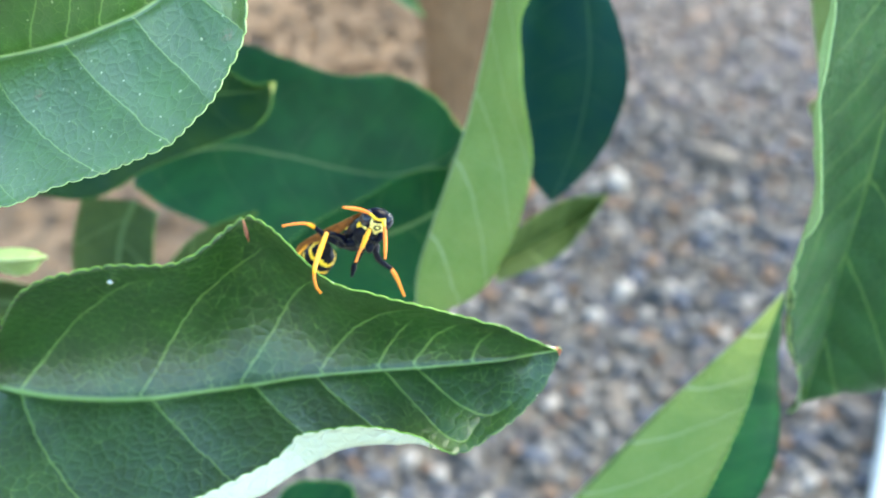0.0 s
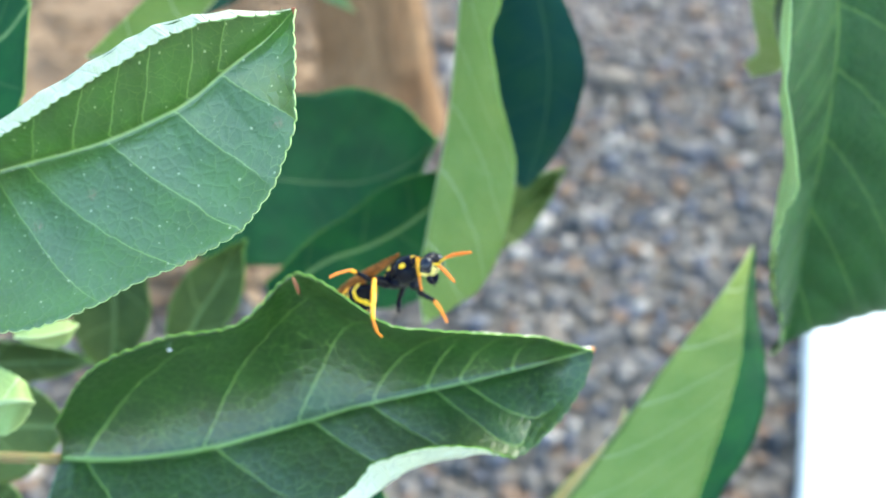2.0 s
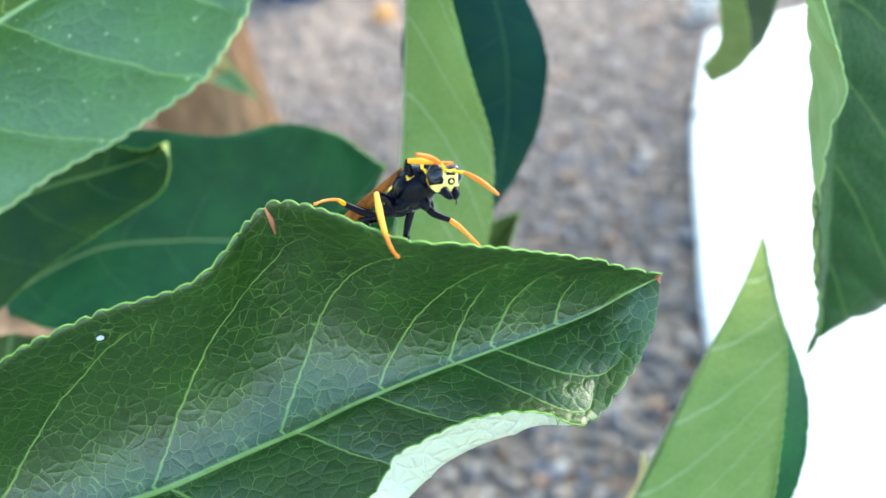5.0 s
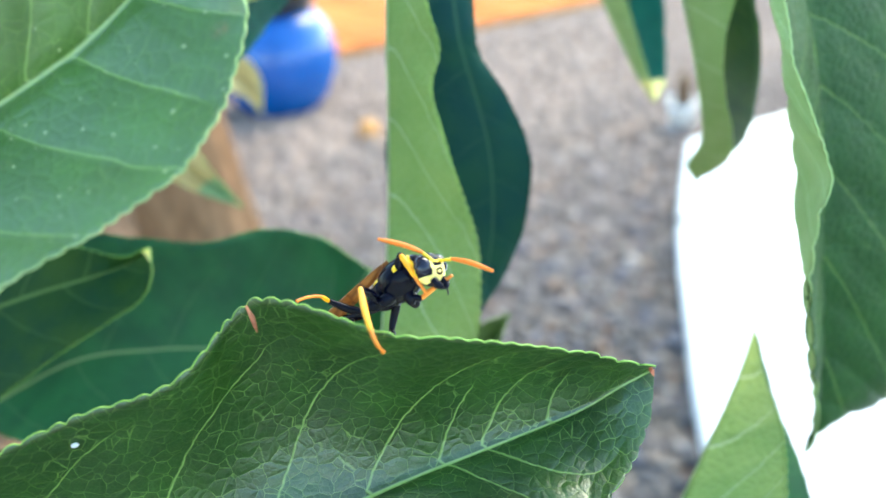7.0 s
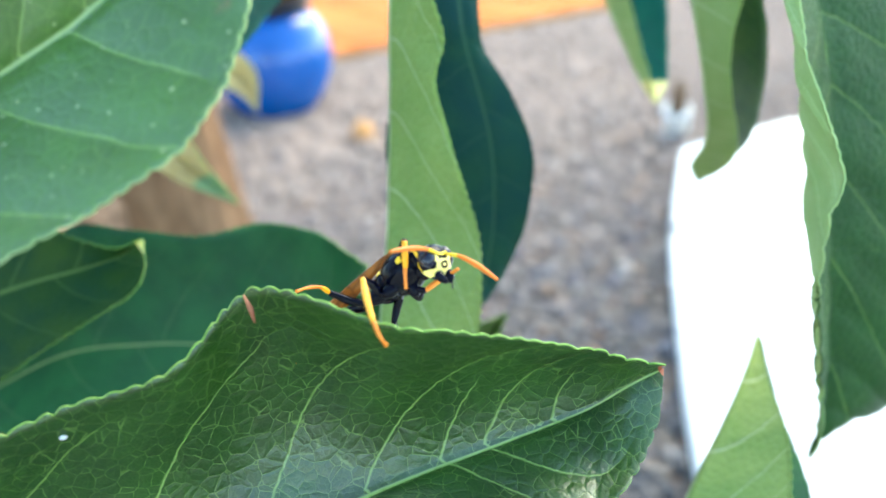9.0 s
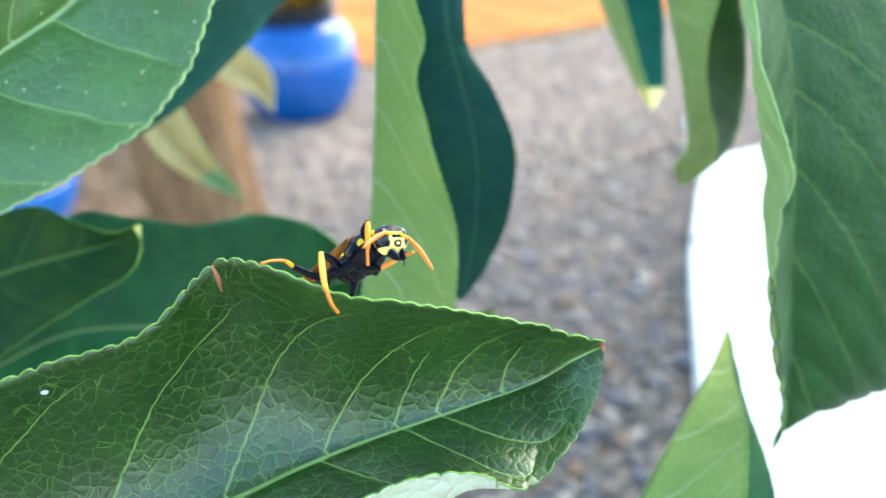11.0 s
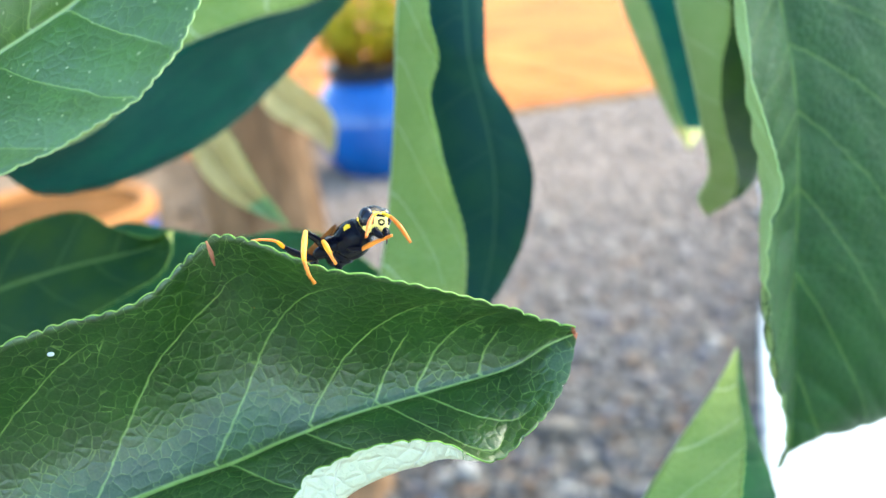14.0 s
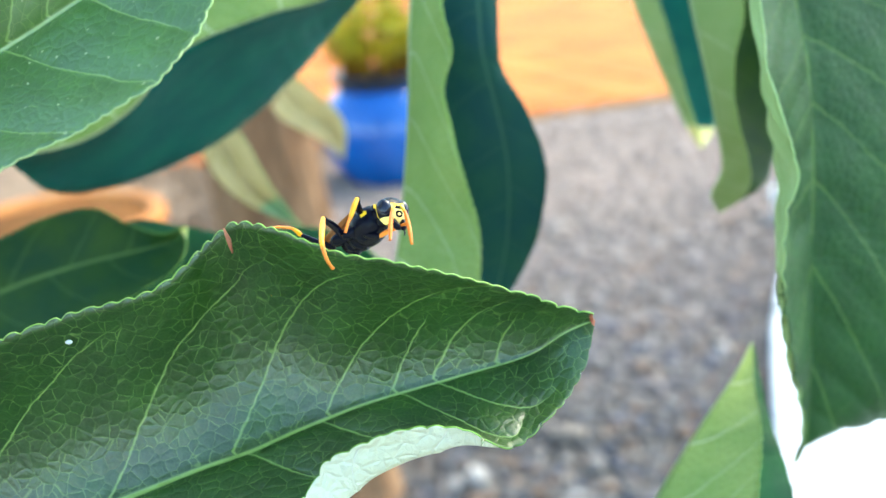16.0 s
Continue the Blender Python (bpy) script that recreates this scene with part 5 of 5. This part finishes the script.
def thorax_pick(p):
    if 2.12 < p.z - 0.25 * abs(p.y) < 2.34 and p.x > -0.25:
        return 1                                   # collar
    for c, r in (((1.05, -1.15, 1.35), 0.36), ((1.05, 1.15, 1.35), 0.36), ((1.45, -0.45, -1.15), 0.34), ((1.45, 0.45, -1.15), 0.34), ((0.9, -1.0, -2.2), 0.42), ((0.9, 1.0, -2.2), 0.42), ((0.1, -1.55, 0.3), 0.26)):
        if (p - Vector(c)).length < r:
            return 1
    return 0


def thorax_dent(p):
    seam = 0.16 * (math.exp(-((p.z - 1.9) / 0.12) ** 2) + math.exp(-((p.z + 0.9) / 0.14) ** 2) + 0.8 * math.exp(-((p.z + 1.75) / 0.12) ** 2))
    swell = 1 + 0.05 * math.sin(p.z * 1.6 + 0.6) - seam
    return Vector((p.x * swell, p.y * swell, p.z))


thorax = shell("thorax", (0, 0, 0), (1.58, 1.55, 3.0), thorax_turn, (W_BLACK, W_YELLOW), thorax_pick, wasp, "glossy black thorax with small yellow spots", 1.32, dent=thorax_dent)

# abdomen: hangs behind the leaf edge
ab_axis = Vector((-4.3, 4.4, -6.4))


def abdomen_pick(p):
    f = (p.z + 4.3) / 8.6
    return 1 if any(a < f - 0.025 * math.sin(math.atan2(p.y, p.x) * 3) < a + 0.055 for a in (0.24, 0.42, 0.58, 0.72, 0.84)) else 0


def abdomen_dent(p):
    f = (p.z + 4.3) / 8.6
    w = min(1.0, 0.28 + 2.4 * f) * (1 - 0.04 * math.cos(f * 40))
    return Vector((p.x * w, p.y * w, p.z))


shell("abdomen", (-5.7, 13.2, -0.7), (2.15, 2.15, 4.3), along(ab_axis), (W_BLACK, W_YELLOW), abdomen_pick, wasp, "banded black and yellow abdomen", dent=abdomen_dent)


def wing(root, tip, wide, name_label):
    root, tip = Vector(root), Vector(tip)
    run = tip - root
    across = run.cross(Vector((0.2, -1, 0.3))).normalized()
    up = run.cross(across).normalized()
    verts, faces, n = [], [], 24
    for i in range(n + 1):
        f = i / n
        w = wide * (0.25 + 0.75 * math.sin(min(f * 1.25, 1) * math.pi / 2)) * (1 if f < 0.8 else math.sqrt(max(1 - ((f - 0.8) / 0.2) ** 2, 0.02)))
        for k in range(7):
            s = k / 6 - 0.5
            fold = 0.22 * abs(math.sin(s * 9)) + 0.25 * math.sin(f * math.pi)
            for h in (0.02, -0.02):
                verts.append((root + run * f + across * (s * w) + up * (fold + h)) * MM)
    for i in range(n):
        for k in range(6):
            a = (i * 7 + k) * 2
            b = a + 14
            faces += [(a, a + 2, b + 2, b), (a + 1, b + 1, b + 3, a + 3)]
        a, b = i * 14, i * 14 + 14
        faces += [(a, b, b + 1, a + 1), (a + 12, a + 13, b + 13, b + 12)]
    faces += [(k * 2, k * 2 + 1, k * 2 + 3, k * 2 + 2) for k in range(6)]
    faces += [(n * 14 + k * 2, n * 14 + k * 2 + 2, n * 14 + k * 2 + 3, n * 14 + k * 2 + 1) for k in range(6)]
    ob = tagged(from_arrays("wing", verts, faces, W_WING, thorax), name_label)
    ob.matrix_basis = (Matrix.Translation(Vector((0.95, 9.1, 5.75)) * MM) @ thorax_turn.to_4x4()).inverted()
    return ob


wing((-0.7, 8.0, 7.5), (-9.6, 14.8, -1.2), 1.55, "folded amber wing laid along the back")
wing((-0.2, 10.1, 7.9), (-9.0, 16.4, -0.8), 1.55, "folded amber wing laid along the back")


def limb(points, radii, count=16, knots=0.0):
    """A jointed tube in millimetres."""
    p = curve_through(points, count)
    r = np.interp(np.linspace(0, 1, count), np.linspace(0, 1, len(radii)), radii)
    if knots:
        r = r * (1 + 0.08 * np.cos(np.linspace(0, 1, count) * knots * 2 * math.pi))
    bm = bmesh.new()
    tube(bm, [Vector(q) * MM for q in p], [float(x) * MM for x in r], 12)
    return bm


def leg(thigh, shin, name_label, foot_from=0.55, thin=0.84, shin_tone=None):
    femur = part("leg", limb(thigh, [0.30, 0.45, 0.42, 0.30]), W_BLACK, wasp, name_label)
    s = curve_through(shin, 30)
    cut = int(30 * foot_from)
    part("shin", limb(s[:cut + 1], [0.32 * thin, 0.42 * thin, 0.38 * thin, 0.3 * thin]), shin_tone or W_LEG, femur, "black shin" if shin_tone else "yellow-orange shin")
    part("foot", limb(s[cut:], [0.27 * thin, 0.26 * thin, 0.24 * thin, 0.2 * thin, 0.26 * thin], 24, 5), shin_tone or W_FOOT, femur, "jointed black foot" if shin_tone else "jointed orange foot")
    return femur


leg([(-0.5, 9.0, 3.9), (-1.5, 6.8, 5.1), (-2.35, 4.6, 5.75)], [(-2.35, 4.4, 5.75), (-1.8, 1.6, 4.2), (-1.1, -1.2, 2.5), (-0.4, -1.6, 0.9), (0.2, -1.0, 0.0)], "middle leg planted on the leaf, black thigh")
leg([(-1.9, 10.4, 3.0), (-4.0, 10.6, 3.4), (-6.1, 10.7, 4.2)], [(-6.1, 10.7, 4.2), (-6.8, 9.2, 4.8), (-7.9, 7.4, 4.8), (-8.8, 6.1, 4.5)], "hind leg reaching to the leaf edge, black thigh", 0.3, 0.62)
leg([(1.2, 10.1, 4.6), (0.7, 10.3, 2.8), (0.4, 10.0, 1.2)], [(0.4, 10.0, 1.2), (0.5, 9.6, 0.7), (0.6, 9.2, 0.2), (0.7, 9.0, -0.2)], "far middle leg, black thigh", 0.55, 1.0, W_BLACK)
leg([(-2.4, 12.0, 2.6), (-4.6, 14.2, 2.2), (-6.6, 15.4, 2.0)], [(-6.6, 15.4, 2.0), (-7.6, 13.6, 0.4), (-8.8, 12.4, -1.6), (-9.6, 11.8, -3.0)], "far hind leg behind the leaf, black thigh")


for c, d, size in (((0.2, 8.0, 4.6), (-0.7, -0.4, -0.5), (0.75, 0.75, 1.25)), ((-1.2, 9.2, 3.9), (-0.9, 0.0, -0.5), (0.8, 0.8, 1.3)), ((2.3, 7.9, 5.0), (0.3, -0.3, -0.8), (0.7, 0.7, 1.2)), ((2.6, 9.2, 4.6), (0.4, 0.3, -0.8), (0.7, 0.7, 1.2))):
    shell("coxa", c, size, along(d), (W_BLACK,), lambda p: 0, wasp, "black hip joint", rings=20, around=24)


def head_pick(p):
    ax = abs(p.x)
    if p.y < -0.30 and ax < 0.88 - 0.14 * (p.z + 0.5) and -1.34 < p.z < 0.08:
        mark = (p.x / 0.46) ** 2 + ((p.z + 0.46) / 0.33) ** 2
        return 0 if 0.22 < mark < 1 else 2                          # face plate with its dark ring
    if p.y < -0.2 and 0.60 < ax < 1.08 and -0.05 < p.z < 0.62:
        return 2                                                                     # inner rim of the eyes
    if p.y < -0.1 and 0.34 < p.z - 0.2 * ax < 0.58 and ax < 0.95:
        return 1                                                                     # brow bar
    if p.y < 0.40 and 0.88 < ax < 1.9 and -1.38 < p.z < -0.68:
        return 2                                                                     # cheek
    if 0.16 < p.y < 0.66 and ax > 1.05 and -0.6 < p.z < 0.95:
        return 1                                                                     # temple
    return 0


def head_dent(p):
    chin = 1 - 0.18 * max(0.0, -p.z - 0.3) ** 1.5
    return Vector((p.x * chin, p.y * (1.0 if p.y < 0 else 0.75), p.z))


HS = 1.12
head = shell("head", (0, 0, 0), (1.82, 1.18, 1.58), Matrix.Identity(3), (W_BLACK, W_YELLOW, W_PALE), head_pick, wasp, "black head with a yellow face plate", size=HS, dent=head_dent, rings=72, around=110)
for s in (-1, 1):
    shell("eye", (1.17 * s * HS, -0.30 * HS, 0.31 * HS), (0.66, 0.80, 0.96), Euler((0, -0.10 * s, -0.45 * s)).to_matrix(), (W_EYE,), lambda p: 0, head, "large dark glossy compound eye", HS, rings=32, around=40)
    part("jaw", limb([(0.70 * s, -0.70, -1.2), (0.66 * s, -0.95, -1.7), (0.34 * s, -1.15, -2.1), (0.06 * s, -1.2, -2.3)], [0.42, 0.46, 0.34, 0.12]), W_BLACK, head, "black biting jaw")
part("palps", limb([(0.3, -0.9, -1.7), (0.42, -1.15, -2.5), (0.36, -1.1, -3.0)], [0.12, 0.1, 0.06]), W_JAW, head)
bm = limb([(0, 0.5, -0.1), (-0.2, 1.9, -0.7)], [1.0, 0.8])
part("neck", bm, W_BLACK, head)


def welded(ob, bm, material):
    """Adds a second, differently coloured piece to a mesh that moves as one."""
    extra = bpy.data.meshes.new("piece")
    bm.to_mesh(extra)
    bm.free()
    both = bmesh.new()
    both.from_mesh(ob.data)
    n = len(both.faces)
    both.from_mesh(extra)
    both.faces.ensure_lookup_table()
    for f in both.faces[n:]:
        f.material_index = 1
        f.smooth = True
    both.to_mesh(ob.data)
    both.free()
    ob.data.materials.append(material)
    bpy.data.meshes.remove(extra)
    return ob


def feeler(side_label):
    """Its foot at nought, its tip along z, bent at the elbow towards x."""
    scape = part("feeler", limb([(0, 0, 0), (0.18, 0, 0.5), (0.42, 0, 1.35)], [0.15, 0.17, 0.19]), W_YELLOW, head, side_label)
    return welded(scape, limb([(0.42, 0, 1.3), (0.46, 0, 1.9), (0.40, 0, 3.6), (0.0, 0, 6.0)], [0.15, 0.18, 0.23, 0.26, 0.25, 0.15], 40, 11), W_FEELER)


feelers = (feeler("yellow-based feeler with an orange club"), feeler("yellow-based feeler with an orange club"))
fore = part("leg", limb([(0, 0, -2.8), (0.25, 0, -1.4), (0, 0, 0)], [0.34, 0.46, 0.32]), W_BLACK, wasp, "raised front leg that wipes the head, black thigh")
joint = part("shin", limb([(0, 0, 0), (0.14, 0, 1.2), (0, 0, 2.6)], [0.26, 0.33, 0.25]), W_LEG, fore, "yellow-orange shin")
welded(joint, limb([(0, 0, 2.4), (0.1, 0.05, 3.4), (0.0, 0, 4.6)], [0.21, 0.19, 0.16, 0.18], 24, 5), W_FOOT)
far_leg = part("leg", limb([(0, 0, 0), (-0.75, 0, 2.4), (0, 0, 4.5)], [0.4, 0.44, 0.3]), W_BLACK, wasp, "far front leg, black thigh")
far_shin = part("shin", limb([(0, 0, 0), (0.12, 0, 1.6), (0, 0, 4.3)], [0.24, 0.29, 0.22, 0.16], 24), W_FOOT, far_leg, "orange shin and foot")


def head_pose(row):
    t, x, y, z, yaw, pitch, roll = row
    return Matrix.Translation(Vector((x, y, z)) * MM) @ pose(0, 0, 0, 0, 0, yaw) @ pose(0, 0, 0, pitch, 0, 0) @ pose(0, 0, 0, 0, roll, 0)


def motions():
    heads = [(r[0], head_pose(r)) for r in HEAD_ROWS]
    walk(head, heads)
    for ob, rows, x, up in ((feelers[0], NEAR_FEELER, -0.36, (-0.3, -0.3, 1)), (feelers[1], FAR_FEELER, 0.36, (0.3, -0.2, 1))):
        keys = []
        for (t, hm), (_, dx, dy, dz) in zip(heads, rows):
            local = hm.to_3x3().inverted() @ along((dx, dy, dz), up)
            keys.append((t, Matrix.Translation(Vector((x * HS, -1.02 * HS, 0.45 * HS)) * MM) @ local.to_4x4()))
        walk(ob, keys)
    # the body sways a little as it grooms
    sway = ((0.0, 0.95, 5.75), (4.0, 0.95, 5.8), (6.3, 1.15, 6.15), (9.0, 1.15, 6.1), (11.5, 1.75, 5.4), (13.5, 1.9, 5.2), (16.0, 1.8, 5.2))
    walk(thorax, [(t, Matrix.Translation(Vector((x, 9.1, z)) * MM) @ thorax_turn.to_4x4()) for t, x, z in sway])
    thighs, shins = [], []
    for (t, x, y, z), (_, dx, dy, dz) in zip(NEAR_KNEE, NEAR_SHIN):
        knee = Vector((x, y, z))
        thigh = Matrix.Translation(knee * MM) @ along(knee - Vector((1.6, 9.4, 5.6)), (-1, 0, 0.3)).to_4x4()
        thighs.append((t, thigh))
        shins.append((t, thigh.inverted() @ Matrix.Translation(knee * MM) @ along((dx, dy, dz), (0, -1, 0.4)).to_4x4()))
    walk(fore, thighs)
    walk(joint, shins)
    thighs, shins = [], []
    for t, hip, knee, tip in ((0.0, (2.6, 8.6, 5.2), (5.3, 10.3, 1.9), (7.6, 11.6, -1.7)), (4.4, (2.6, 8.6, 5.2), (5.3, 10.2, 2.0), (7.5, 11.5, -1.6)), (5.0, (1.8, 8.8, 6.0), (5.0, 8.4, 3.0), (7.8, 8.2, 0.6)), (5.6, (0.9, 9.0, 6.4), (4.3, 7.6, 4.0), (7.6, 5.8, 3.6)), (6.3, (0.2, 9.2, 6.7), (3.7, 7.2, 4.6), (6.6, 5.4, 6.8)), (9.0, (0.2, 9.2, 6.7), (3.7, 7.2, 4.6), (6.6, 5.4, 6.6)), (11.5, (0.5, 9.2, 6.0), (3.9, 6.6, 4.3), (7.1, 4.9, 5.9)), (16.0, (0.5, 9.2, 6.0), (3.9, 6.6, 4.2), (7.1, 4.9, 5.6))):
        hip, knee, tip = Vector(hip), Vector(knee), Vector(tip)
        thigh = Matrix.Translation(hip * MM) @ along(knee - hip, (1, 0, 0.6)).to_4x4()
        thighs.append((t, thigh))
        shins.append((t, thigh.inverted() @ Matrix.Translation((hip + (knee - hip).normalized() * 4.4) * MM) @ along(tip - knee, (0.5, 0.2, 1)).to_4x4()))
    walk(far_leg, thighs)
    walk(far_shin, shins)


motions()
